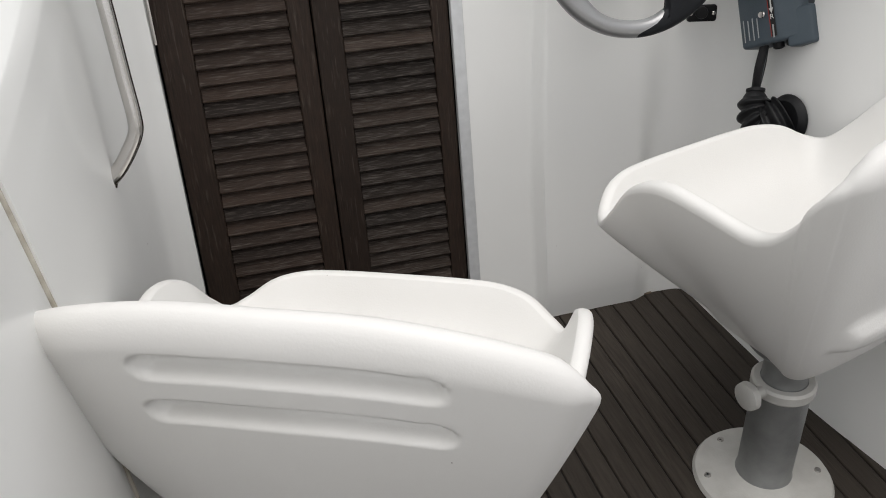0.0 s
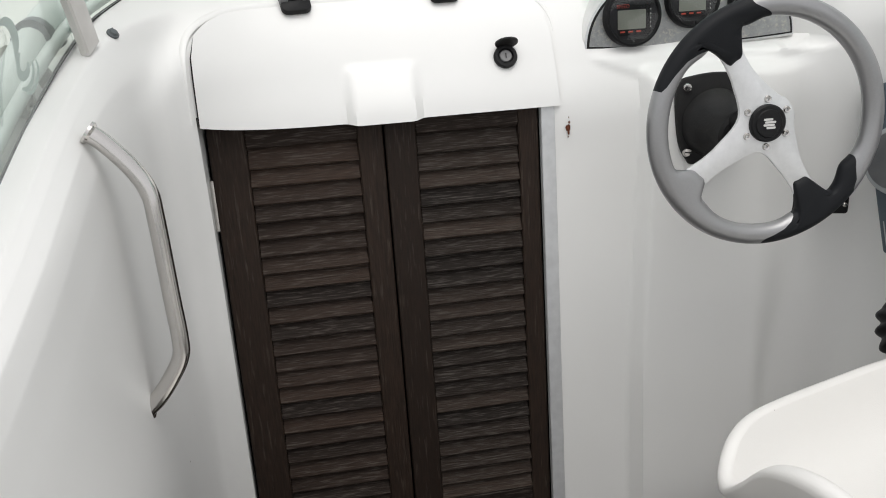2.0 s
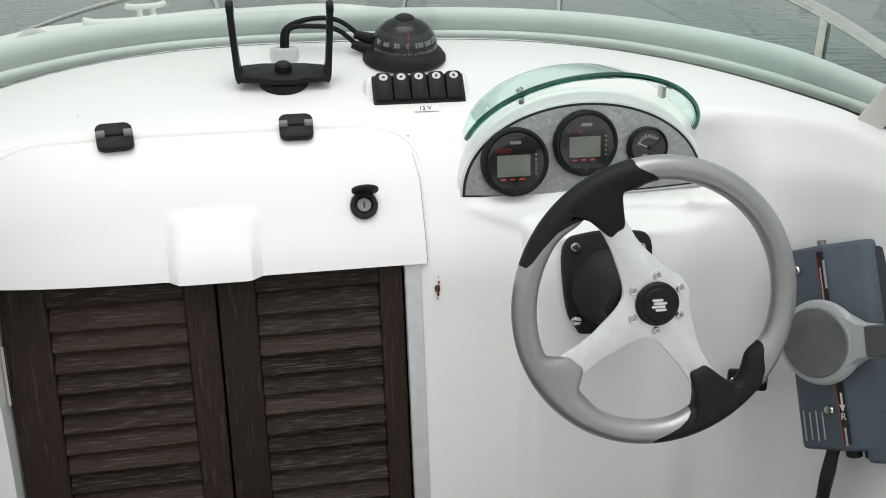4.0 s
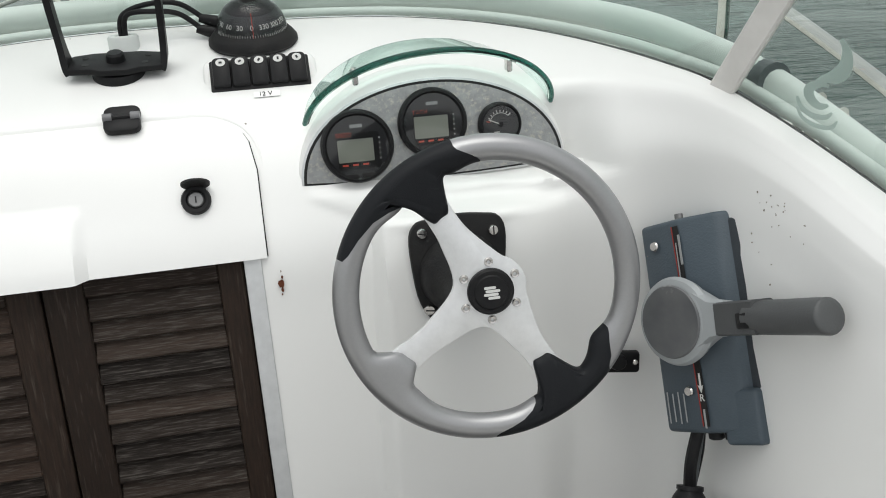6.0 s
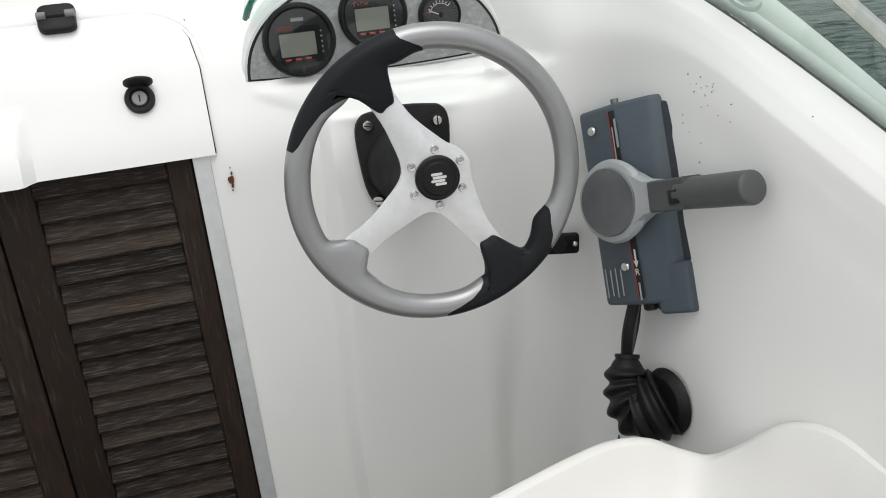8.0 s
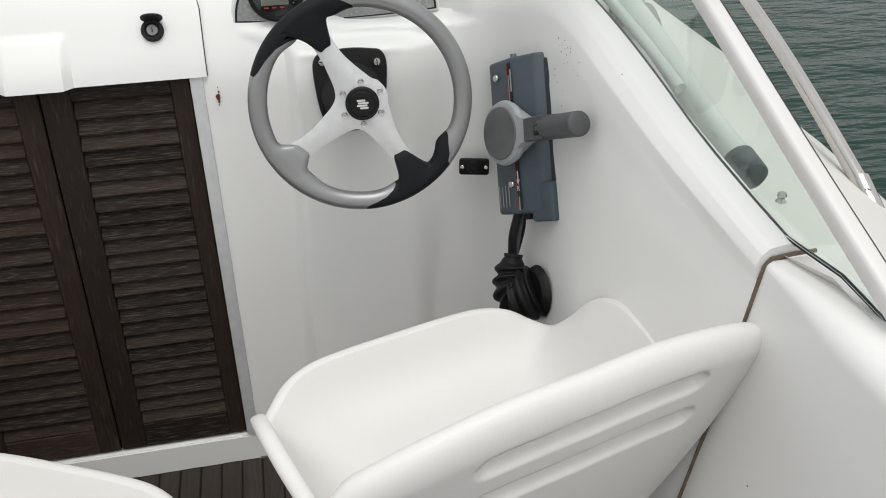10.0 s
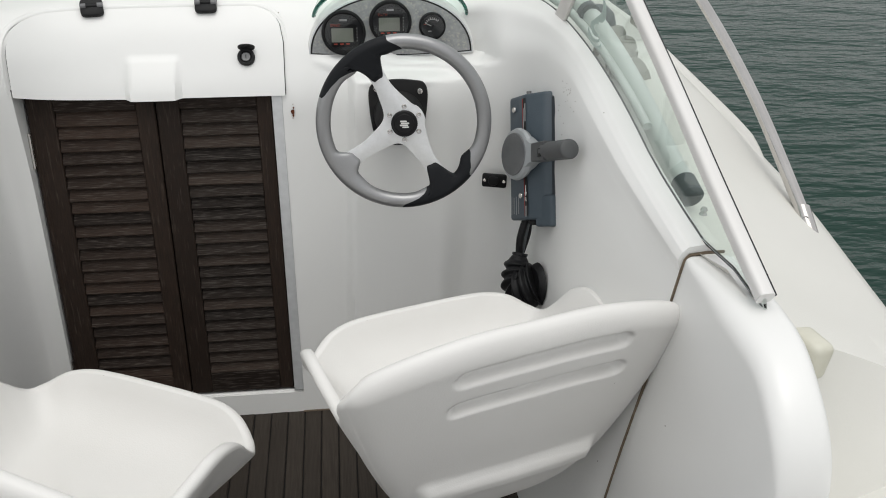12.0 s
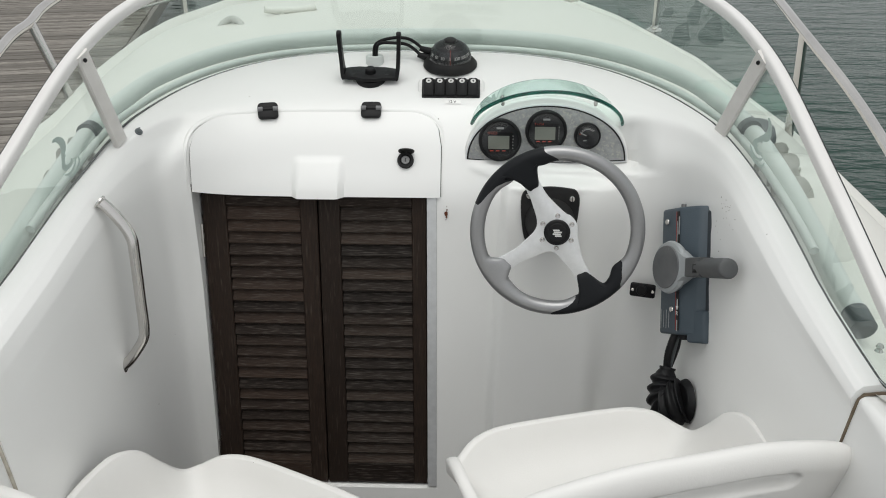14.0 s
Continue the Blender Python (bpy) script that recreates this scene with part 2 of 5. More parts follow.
def box(sx, sy, sz, at=(0, 0, 0), bevel=0.0, seg=2, turn=None, bm=None):
    bm = bm or bmesh.new()
    r = bmesh.ops.create_cube(bm, size=1.0)
    bmesh.ops.scale(bm, vec=(sx, sy, sz), verts=r["verts"])
    vs = r["verts"]
    if bevel:
        es = list({e for v in vs for e in v.link_edges})
        g = bmesh.ops.bevel(bm, geom=es, offset=bevel, segments=seg, affect="EDGES", profile=0.5)
        vs = list({v for f in g["faces"] for v in f.verts} | {v for v in vs if v.is_valid})
    if turn is not None:
        bmesh.ops.transform(bm, matrix=turn, verts=vs)
    bmesh.ops.translate(bm, vec=at, verts=vs)
    return bm


def lathe(profile, seg=48, bm=None, m=None, close=False):
    """Turns (radius, height) rows about z."""
    bm = bm or bmesh.new()
    rings = []
    for r, z in profile:
        if r < 1e-6:
            rings.append([bm.verts.new((0, 0, z))] * seg)
        else:
            rings.append([bm.verts.new((r * math.cos(2 * math.pi * i / seg), r * math.sin(2 * math.pi * i / seg), z)) for i in range(seg)])
    for a, b in zip(rings, rings[1:]):
        for i in range(seg):
            q = []
            for v in (a[i], a[(i + 1) % seg], b[(i + 1) % seg], b[i]):
                if v not in q:
                    q.append(v)
            if len(q) > 2:
                bm.faces.new(q)
    if m is not None:
        bmesh.ops.transform(bm, matrix=m, verts=list({v for r in rings for v in r}))
    return bm


def grid(points, bm=None, wrap=False):
    """A surface through rows of points."""
    bm = bm or bmesh.new()
    vs = [[bm.verts.new(p) for p in row] for row in points]
    for a, b in zip(vs, vs[1:]):
        n = len(a)
        for i in range(n if wrap else n - 1):
            j = (i + 1) % n
            bm.faces.new((a[i], a[j], b[j], b[i]))
    return bm


def curve_points(pts, n=60, closed=False):
    """A smooth line through the points."""
    P = [Vector(p) for p in pts]
    out = []
    m = len(P)
    spans = m if closed else m - 1
    per = max(2, n // spans)
    for s in range(spans):
        if closed:
            a, b, c, d = P[s - 1], P[s], P[(s + 1) % m], P[(s + 2) % m]
        else:
            a, b, c, d = P[max(s - 1, 0)], P[s], P[s + 1], P[min(s + 2, m - 1)]
        for i in range(per):
            t = i / per
            out.append(0.5 * ((2 * b) + (c - a) * t + (2 * a - 5 * b + 4 * c - d) * t * t + (3 * b - a - 3 * c + d) * t ** 3))
    if not closed:
        out.append(P[-1])
    return out


def sweep(path, section, bm=None, up=(0, 0, 1), cap=True, closed=False):
    """Carries a closed section (rows of side, up) along a path; section may be a function of 0..1."""
    bm = bm or bmesh.new()
    path = [Vector(p) for p in path]
    n = len(path)
    rings = []
    up = Vector(up)
    for i, p in enumerate(path):
        a = path[(i - 1) % n] if closed else path[max(i - 1, 0)]
        b = path[(i + 1) % n] if closed else path[min(i + 1, n - 1)]
        t = (b - a).normalized()
        side = t.cross(up)
        if side.length < 1e-4:
            side = t.cross(Vector((1, 0, 0)))
        side.normalize()
        u2 = side.cross(t).normalized()
        sec = section(i / max(n - 1, 1)) if callable(section) else section
        rings.append([bm.verts.new(p + side * x + u2 * y) for x, y in sec])
    pairs = list(zip(rings, rings[1:])) + ([(rings[-1], rings[0])] if closed else [])
    for a, b in pairs:
        k = len(a)
        for i in range(k):
            bm.faces.new((a[i], a[(i + 1) % k], b[(i + 1) % k], b[i]))
    if cap and not closed:
        bm.faces.new(rings[0][::-1])
        bm.faces.new(rings[-1])
    return bm


def ring(r, n=14, ry=None):
    return [(r * math.cos(2 * math.pi * i / n), (ry or r) * math.sin(2 * math.pi * i / n)) for i in range(n)]


def slab(outline, depth, bevel=0.0, bm=None, m=None, seg=2):
    """A plate: an outline in (x, y) raised to z = depth, with rounded upper edges."""
    bm2 = bmesh.new()
    vs = [bm2.verts.new((x, y, 0)) for x, y in outline]
    f = bm2.faces.new(vs)
    r = bmesh.ops.extrude_face_region(bm2, geom=[f])
    top = [v for v in r["geom"] if isinstance(v, bmesh.types.BMVert)]
    bmesh.ops.translate(bm2, vec=(0, 0, depth), verts=top)
    if bevel:
        ts = set(top)
        es = [e for e in bm2.edges if e.verts[0] in ts and e.verts[1] in ts]
        bmesh.ops.bevel(bm2, geom=es, offset=bevel, segments=seg, affect="EDGES", profile=0.5)
    if m is not None:
        bmesh.ops.transform(bm2, matrix=m, verts=bm2.verts)
    if bm is None:
        return bm2
    me = bpy.data.meshes.new("tmp")
    bm2.to_mesh(me)
    bm2.free()
    bm.from_mesh(me)
    bpy.data.meshes.remove(me)
    return bm


def rounded(w, h, r, n=6, r2=None):
    """A rectangle with rounded corners about the origin; r2: the two upper corners."""
    out = []
    r2 = r if r2 is None else r2
    for cx, cy, a0, q in ((1, -1, -90, r), (1, 1, 0, r2), (-1, 1, 90, r2), (-1, -1, 180, r)):
        for i in range(n + 1):
            a = radians(a0 + 90 * i / n)
            out.append((cx * (w / 2 - q) + q * math.cos(a), cy * (h / 2 - q) + q * math.sin(a)))
    return out


def circle(r, n=32, cx=0, cy=0):
    return [(cx + r * math.cos(2 * math.pi * i / n), cy + r * math.sin(2 * math.pi * i / n)) for i in range(n)]


def writing(name, text, size, material, parent, m, align="CENTER"):
    """Flat letters of Blender's own font as a mesh part."""
    cu = bpy.data.curves.new(name, "FONT")
    cu.body, cu.size, cu.align_x, cu.align_y, cu.extrude = text, size, align, "CENTER", 0.0002
    tmp = bpy.data.objects.new("tmp", cu)
    me = bpy.data.meshes.new_from_object(tmp)
    bpy.data.objects.remove(tmp)
    me.materials.append(material)
    ob = new(name, me)
    ob.parent = parent
    ob.matrix_basis = m
    return ob


def facing(origin, normal, up=(0, 0, 1)):
    """A pose whose z is the normal and whose y goes up."""
    z = Vector(normal).normalized()
    x = Vector(up).cross(z).normalized()
    y = z.cross(x)
    m = Matrix((x, y, z)).transposed().to_4x4()
    m.translation = Vector(origin)
    return m


def lerp_table(t, xs, ys):
    return float(np.interp(t, xs, ys))


def smooth01(a, b, x):
    t = min(1, max(0, (x - a) / (b - a)))
    return t * t * (3 - 2 * t)


# ---- the moulded cockpit ----
# level rows: front y, front z, port half width, starboard half width, side height (below 1: part of the way; else under the top), bluntness
LEV = [
    (1.535, 0.00, 0.545, 0.475, 0.00, 34),
    (1.566, 0.20, 0.548, 0.500, 0.20, 22),
    (1.597, 0.40, 0.555, 0.532, 0.40, 14),
    (1.622, 0.56, 0.562, 0.552, 0.56, 11),
    (1.640, 0.68, 0.570, 0.566, -0.100, 8),
    (1.655, 0.765, 0.576, 0.573, -0.050, 6.5),
    (1.690, 0.830, 0.585, 0.581, -0.024, 5.0),
    (1.735, 0.893, 0.598, 0.594, -0.010, 4.3),
    (1.775, 0.932, 0.610, 0.606, -0.002, 3.75),
    (1.833, 0.955, 0.621, 0.618, 0.0, 3.3),
    (1.907, 0.982, 0.631, 0.628, 0.001, 2.9),
    (1.982, 1.010, 0.641, 0.638, 0.001, 2.6),
]
YC = 1.15


def top_z(y):
    return lerp_table(y, [0.5, 0.93, 1.6, 2.0], [0.69, 0.785, 0.932, 0.962])


def console_relief(x, z):
    """How far the helm console stands out of the bulkhead."""
    left = 0.122 + 0.045 * max(0.0, z - 0.30)
    facet = smooth01(0.0, 1.0, (x - 0.322) / (0.050 + 0.24 * min(0.24, max(0.0, z - 0.30))))
    d = 0.030 * smooth01(left - 0.008, left + 0.008, x) * (1 - facet) * (1 - smooth01(0.79, 0.812, z)) * smooth01(-0.1, 0.1, z)
    low = 0.828 - 0.048 * max(0.0, 1 - ((x - 0.236) / 0.185) ** 2)
    if abs(x - 0.236) < 0.185 and z < 0.9:
        d += 0.005 * smooth01(low - 0.004, low + 0.010, z) * (1 - smooth01(0.822, 0.833, z)) * (1 - smooth01(0.15, 0.185, abs(x - 0.236)))
    return d


def level(v):
    """The level's numbers at v = 0..11, smooth between the rows."""
    i = min(int(v), len(LEV) - 2)
    t = v - i
    a, b, c, d = LEV[max(i - 1, 0)], LEV[i], LEV[i + 1], LEV[min(i + 2, len(LEV) - 1)]
    if i >= 4:
        f = [0.5 * (2 * q + (r - p) * t + (2 * p - 5 * q + 4 * r - s) * t * t + (3 * q - p - 3 * r + s) * t ** 3) for p, q, r, s in zip(a, b, c, d)]
    else:
        f = [q + (r - q) * t for q, r in zip(b, c)]
    return f


def side_height(v, y):
    rows = [LEV[i][4] if i < 4 else top_z(y) + LEV[i][4] for i in range(len(LEV))]
    return lerp_table(v, range(len(LEV)), rows)


def flare(sign, y, z):
    """How far the side walls widen towards the seam, less so at the top."""
    k = 0.046 * (max(0.0, 1.34 - y) / 0.41) ** 1.5 if sign > 0 else 0.012 * (max(0.0, 1.20 - y) / 0.27) ** 1.5
    return sign * k * (1 - 0.6 * smooth01(-0.055, 0.010, z - top_z(y)))


def liner_point(v, x):
    """The surface at level v and distance x from the middle, on the front side."""
    f, zf, wl_, wr, _, n = level(v)
    w = wl_ if x < 0 else wr
    n *= 1 + 0.17 * smooth01(6.0, 11.0, v) * (x < 0)
    q = min(1.0, abs(x) / w)
    y = YC + (f - YC) * (1 - q ** n) ** (1 / n)
    t = max(0.0, (y - YC) / (f - YC))
    k = t ** 3
    z = zf * k + side_height(v, y) * (1 - k)
    px = XC + x
    if x < 0:  # the hollow between the hatch's raised field and the port wall
        crest = 0.524 - 0.05 * smooth01(0.82, 0.95, z)
        y += 0.030 * smooth01(crest, crest + 0.05, -x) * (1 - smooth01(0.90, 0.975, z)) * smooth01(1.32, 1.5, y)
    elif px > 0.2:  # the flat seat of the instrument panel
        y += max(0.0, 1.714 - y) * smooth01(0.22, 0.30, px) * (1 - smooth01(0.415, 0.455, px)) * smooth01(0.822, 0.832, z) * (1 - smooth01(0.90, 0.96, z))
    return Vector((px + flare(-1 if x < 0 else 1, y, z), y - console_relief(px, z) * smooth01(1.3, 1.5, y), z))


DOOR_L, DOOR_R, SILL, LINTEL = -0.500, 0.023, 0.054, 0.775
vs_ = sorted(set([i / 4 for i in range(0, 16)] + [4 + i / 12 for i in range(0, 37)] + [7 + i / 5 for i in range(21)] + [0.27]))
inner = sorted(set([round(-0.500 + 0.523 * i / 16, 4) for i in range(17)] + [round(0.023 + 0.397 * i / 66, 4) for i in range(1, 67)]))


def liner_columns(v):
    f, zf, wl_, wr, _, n = level(v)
    left = [-wl_ + (wl_ - 0.500) * (i / 16) ** 2.2 for i in range(16)]
    right = [wr - (wr - 0.420) * (i / 18) ** 2.2 for i in range(17, -1, -1)]
    return left, right


def liner_row(v):
    left, right = liner_columns(v)
    f, zf, wl_, wr, _, n = level(v)
    def side(sign, w, y, out=0.0, low=0.0):
        z = side_height(v, y)
        return Vector((XC + sign * (w + 0.02 * (YC - y) + out) + flare(sign, y, z), y, max(0.0, z - low)))
    row = [side(-1, wl_, 0.9312, 0.012, 0.016)]
    row += [side(-1, wl_, y) for y in (0.9305, 0.96, 1.0, 1.04, 1.08)]
    row += [liner_point(v, x) for x in left + inner + right]
    row += [side(1, wr, y) for y in (1.08, 1.04, 1.0, 0.96, 0.9305)]
    row.append(side(1, wr, 0.9312, 0.012, 0.016))
    return row


def build_liner():
    rows = [liner_row(v) for v in vs_]
    bm = bmesh.new()
    vv = [[bm.verts.new(p) for p in r] for r in rows]
    first = 6 + 16
    for a in range(len(rows) - 1):
        zmid = (level(vs_[a])[1] + level(vs_[a + 1])[1]) / 2
        for i in range(len(rows[0]) - 1):
            if first <= i < first + 16 and SILL < zmid < LINTEL:
                continue
            bm.faces.new((vv[a][i], vv[a][i + 1], vv[a + 1][i + 1], vv[a + 1][i]))
    # the doorway's reveal
    lo = min(a for a in range(len(rows)) if level(vs_[a])[1] >= SILL - 0.003)
    hi = max(a for a in range(len(rows)) if level(vs_[a])[1] <= LINTEL)
    loop = [vv[a][first] for a in range(hi, lo - 1, -1)] + [vv[lo][first + i] for i in range(1, 17)] + [vv[a][first + 16] for a in range(lo + 1, hi + 1)]
    back = [bm.verts.new((v.co.x, max(v.co.y, 1.535 + 0.155 * v.co.z) + 0.035, v.co.z)) for v in loop]
    for i in range(len(loop) - 1):
        bm.faces.new((loop[i], loop[i + 1], back[i + 1], back[i]))
    bmesh.ops.recalc_face_normals(bm, faces=bm.faces)
    return bm


liner = part("cockpit_liner", build_liner(), GEL, angle=0.9)
tagged(liner, "glossy white moulded gelcoat cockpit liner with dash and side walls", "cockpit liner", kind="structure")

# near-black sheet standing in for the unlit cabin behind the louvres
cabin = part("cabin_shade_wall", box(0.70, 0.02, 0.95, (-0.27, 1.76, 0.42)), CABIN_SHADE)
tagged(cabin, "added near-black sheet standing in for the unlit cabin behind the louvre doors", "wall", kind="structure")

# sill and brown line along the floor edge
for name, pts, r in (("trim_floor_line", [(x / 50 + XC, 1.534 + 0.0, 0.001) for x in range(1, 21)], 0.0022),):
    g = part(name, sweep(pts, ring(r, 6)), DIRT)
    tagged(g, "thin brown line where bulkhead meets the teak floor", "trim", kind="structure")

# ---- aft side panels behind the seam ----
SEAM_Z = [0, 0.2, 0.35, 0.47, 0.57, 0.70, 0.77]
SEAM_W = {1: [0.528, 0.553, 0.571, 0.588, 0.605, 0.618, 0.627], -1: [0.554, 0.560, 0.566, 0.573, 0.580, 0.593, 0.600]}


def side_panel(sign, y_end, name):
    """Coaming panel aft of the seam: inner face, rounded top, outer face, round end."""
    bm = bmesh.new()
    rows = []
    if sign > 0:
        ys = [0.9265, 0.918, 0.90, 0.87, 0.83, 0.79, 0.75] + [0.72 - 0.135 * math.sin(math.pi / 2 * i / 16) for i in range(17)]
    else:
        ys = [0.9265, 0.918, 0.90] + [0.87 - (0.87 - y_end) * i / 20 for i in range(21)]
    for j, y in enumerate(ys):
        e1 = min(1.0, max(0.0, (0.72 - y) / 0.135)) if sign > 0 else 0.0
        e2 = min(1.0, max(0.0, (0.66 - y) / 0.075)) if sign > 0 else 0.0
        zt = (0.770 + 0.006 * smooth01(0.925, 0.84, y)) if sign > 0 else 0.772 - 0.09 * max(0.0, 0.93 - y)
        zt -= 0.135 * (1 - math.sqrt(1 - e1 * e1))
        turn_in = 0.022 * (1 - math.sqrt(1 - e2 * e2)) + (0.002 if j == 0 else 0.0)
        wi = lambda z: lerp_table(z, SEAM_Z, SEAM_W[sign]) + turn_in
        r = 0.010 + 0.020 * smooth01(0.925, 0.80, y)
        sec = [(wi(0), 0.0)]
        for k in range(1, 12):
            z = (zt - r) * k / 11
            sec.append((wi(z), z))
        wtop = wi(zt - r)
        for k in range(1, 9):
            t = math.pi / 2 * k / 8
            sec.append((wtop + r * (1 - math.cos(t)), zt - r + r * math.sin(t)))
        wo = 0.712 - 0.018 * smooth01(0.78, 0.64, y) if sign > 0 else 0.70
        sec.append(((wtop + r + wo - 0.022) / 2, zt + 0.0005))
        for k in range(0, 7):
            t = math.pi / 2 * k / 6
            sec.append((wo - 0.022 + 0.022 * math.sin(t), zt - 0.022 + 0.022 * math.cos(t)))
        sec.append((wo + 0.01, 0.45))
        sec.append((wo + 0.02, 0.0))
        rows.append([Vector((XC + sign * w, y, z)) for w, z in sec])
    grid(rows, bm)
    m = len(rows[0])
    allv = list(bm.verts)
    bm.faces.new(allv[:m])
    bm.faces.new([bm.verts.new(v.co + Vector((0, 0.0003, 0))) for v in allv[-m:]])
    bmesh.ops.recalc_face_normals(bm, faces=bm.faces)
    return part(name, bm, GEL, angle=1.0)


panel_s = side_panel(1, 0.585, "wall_starboard_aft")
tagged(panel_s, "white moulded coaming panel with rounded end beside helm seat", "wall", kind="structure")
panel_p = side_panel(-1, -1.46, "wall_port_aft")
tagged(panel_p, "white moulded coaming panel beside the passenger seat", "wall", kind="structure")
quarter = part("wall_starboard_quarter", box(0.075, 2.17, 0.50, (XC + 0.685, -0.435, 0.25), 0.012, 3), GEL)
tagged(quarter, "low white moulded coaming aft of the helm seat", "wall", kind="structure")
for sign in (1, -1):
    pts = [(XC + sign * (lerp_table(z, SEAM_Z, SEAM_W[sign]) + 0.0012), 0.9287, z) for z in [0.0, 0.1, 0.2, 0.3, 0.4, 0.5, 0.6, 0.68, 0.745]] + [(XC + sign * (SEAM_W[sign][-1] + w), 0.9287, z) for w, z in ((0.001, 0.763), (0.007, 0.771), (0.03, 0.774), (0.06, 0.775))]
    s_ = part("trim_seam", sweep(pts, ring(0.0024 if sign > 0 else 0.0032, 8)), DIRT if sign > 0 else SEALANT)
    tagged(s_, "brown stained sealant joint between the white mouldings" if sign > 0 else "yellowed sealant joint between the white mouldings", "trim", kind="structure")

# ---- floor ----
fl = thing("floor", "weathered grey-brown teak strip cockpit floor with black caulking", "floor", kind="structure")
part("caulking", box(1.36, 3.04, 0.02, (-0.03, 0.06, -0.0135)), CAULK, fl)
plank_bm = finish(box(0.0372, 3.00, 0.02, bevel=0.0015, seg=1), False)
plank_me = bpy.data.meshes.new("plank")
plank_bm.to_mesh(plank_me)
plank_bm.free()
plank_me.materials.append(FLOORT)
for i in range(31):
    pk = new("plank", plank_me)
    pk.parent = fl
    pk.location = (-0.622 + 0.0400 * i, 0.04, -0.0098 + 0.0006 * math.sin(i * 2.3))

# ---- deck, hull, water, dock ----
def base_curve(k, n=60):
    """The windscreen's foot, from port aft round the front to starboard aft; k: metres outward."""
    out = []
    w, f = 0.640 + k, 1.982 + k
    for i in range(n + 1):
        a = math.pi * i / n
        c, s_ = math.cos(a), math.sin(a)
        e = 3.04 if c > 0 else 2.6
        x = -w * math.copysign(abs(c) ** (2 / e), c)
        y = YC + (f - YC) * abs(s_) ** (2 / e)
        q = ((y - YC) / (f - YC)) ** 3
        out.append(Vector((XC + x, y, (1.01 * q + top_z(y) * (1 - q)))))
    def tail(sign):
        return [Vector((XC + sign * (0.640 + k + 0.04 * ((YC - y) / 0.37) ** 1.5), y, top_z(y) + (0.0 if y > 0.93 else 0.02))) for y in (0.78, 0.86, 0.94, 1.0, 1.08)]
    return tail(-1) + out + tail(1)[::-1]


def gunwale(y, sign):
    """Half width and height of the deck edge; the boat lies with its port side a little higher."""
    if sign > 0:
        half = lerp_table(y, [-1.5, 0.3, 1.03, 1.4, 1.75, 2.45, 2.9, 3.3, 4.1, 4.6, 4.85], [0.96, 0.985, 1.01, 1.06, 1.075, 1.07, 1.03, 1.0, 0.80, 0.42, 0.02])
        z = lerp_table(y, [-1.5, 0.5, 1.05, 1.75, 2.45, 3.3, 4.1, 4.85], [0.56, 0.585, 0.62, 0.625, 0.65, 0.67, 0.70, 0.82])
    else:
        half = lerp_table(y, [-1.5, 0.3, 1.24, 2.05, 2.3, 2.6, 2.9, 3.15, 3.8, 4.5, 4.85], [0.96, 0.985, 0.985, 0.99, 1.025, 1.055, 1.075, 1.065, 0.96, 0.45, 0.02])
        z = lerp_table(y, [-1.5, 0.5, 1.2, 1.9, 2.4, 3.2, 4.85], [0.56, 0.585, 0.66, 0.79, 0.82, 0.84, 0.82])
    return half, z


def build_deck():
    inner_line = base_curve(-0.012, 72)
    inner_line = [Vector((XC - 0.70, y, 0.47)) for y in (-1.5, -0.6, 0.2, 0.60, 0.70)] + inner_line + [Vector((XC + 0.67, y, 0.47)) for y in (0.70, 0.60, 0.2, -0.6, -1.5)]
    rows = []
    n = len(inner_line)
    for i, p in enumerate(inner_line):
        sign = -1 if i < n / 2 else 1
        d = p - Vector((XC, 1.15, 0))
        if p.y < 1.15:
            yo = p.y
        else:
            ang = math.atan2(p.y - 1.15, abs(p.x - XC))
            yo = 1.15 + (4.84 - 1.15) * (math.sin(ang) ** 1.5 if ang > 0 else 0)
        h, zg = gunwale(yo, sign)
        o = Vector((XC + sign * h, yo, zg))
        row = []
        drop = 0.015 if p.y > 0.9 else 0.0
        for k in range(13):
            t = k / 12
            q = p.lerp(o, t)
            zin, zo = p.z - drop - 0.03 * smooth01(0, 0.1, t), o.z
            crown = 0.05 * math.sin(math.pi * t) if p.y > 1.3 else 0.0
            q.z = zin + (zo - zin) * t ** 1.3 + crown
            row.append(q)
        # gunwale edge and topside
        row.append(o + Vector((sign * 0.02, 0, -0.012)))
        row.append(o + Vector((sign * 0.025, 0, -0.05)))
        row.append(o + Vector((-sign * 0.02, 0, -0.30)))
        row.append(Vector((XC + sign * h * 0.86, yo - 0.1 * (yo > 3), -0.6)))
        rows.append(row)
    return grid(rows)


stern = part("wall_stern", box(1.90, 0.07, 1.02, (XC, -1.49, 0.045), 0.02, 3), GEL)
tagged(stern, "white moulded transom closing the cockpit aft", "wall", kind="structure")
deck = part("deck", build_deck(), GEL2, angle=0.9)
tagged(deck, "white gelcoat foredeck, side decks and hull sides", "deck", kind="structure")

for sgn, side in ((1, "starboard"), (-1, "port")):
    edge_line = [Vector((XC + sgn * (gunwale(y, sgn)[0] - 0.030), y, gunwale(y, sgn)[1] + 0.004)) for y in [1.46 + 3.1 * i / 50 for i in range(51)]]
    toe = part("trim_toe_rail", sweep(edge_line, lambda t: ring(0.045 * min(1.0, 0.25 + 14 * t), 14, 0.036 * min(1.0, 0.1 + 14 * t))), GEL2)
    tagged(toe, f"rounded white moulded toe rail along the {side} deck edge", "trim", kind="structure")

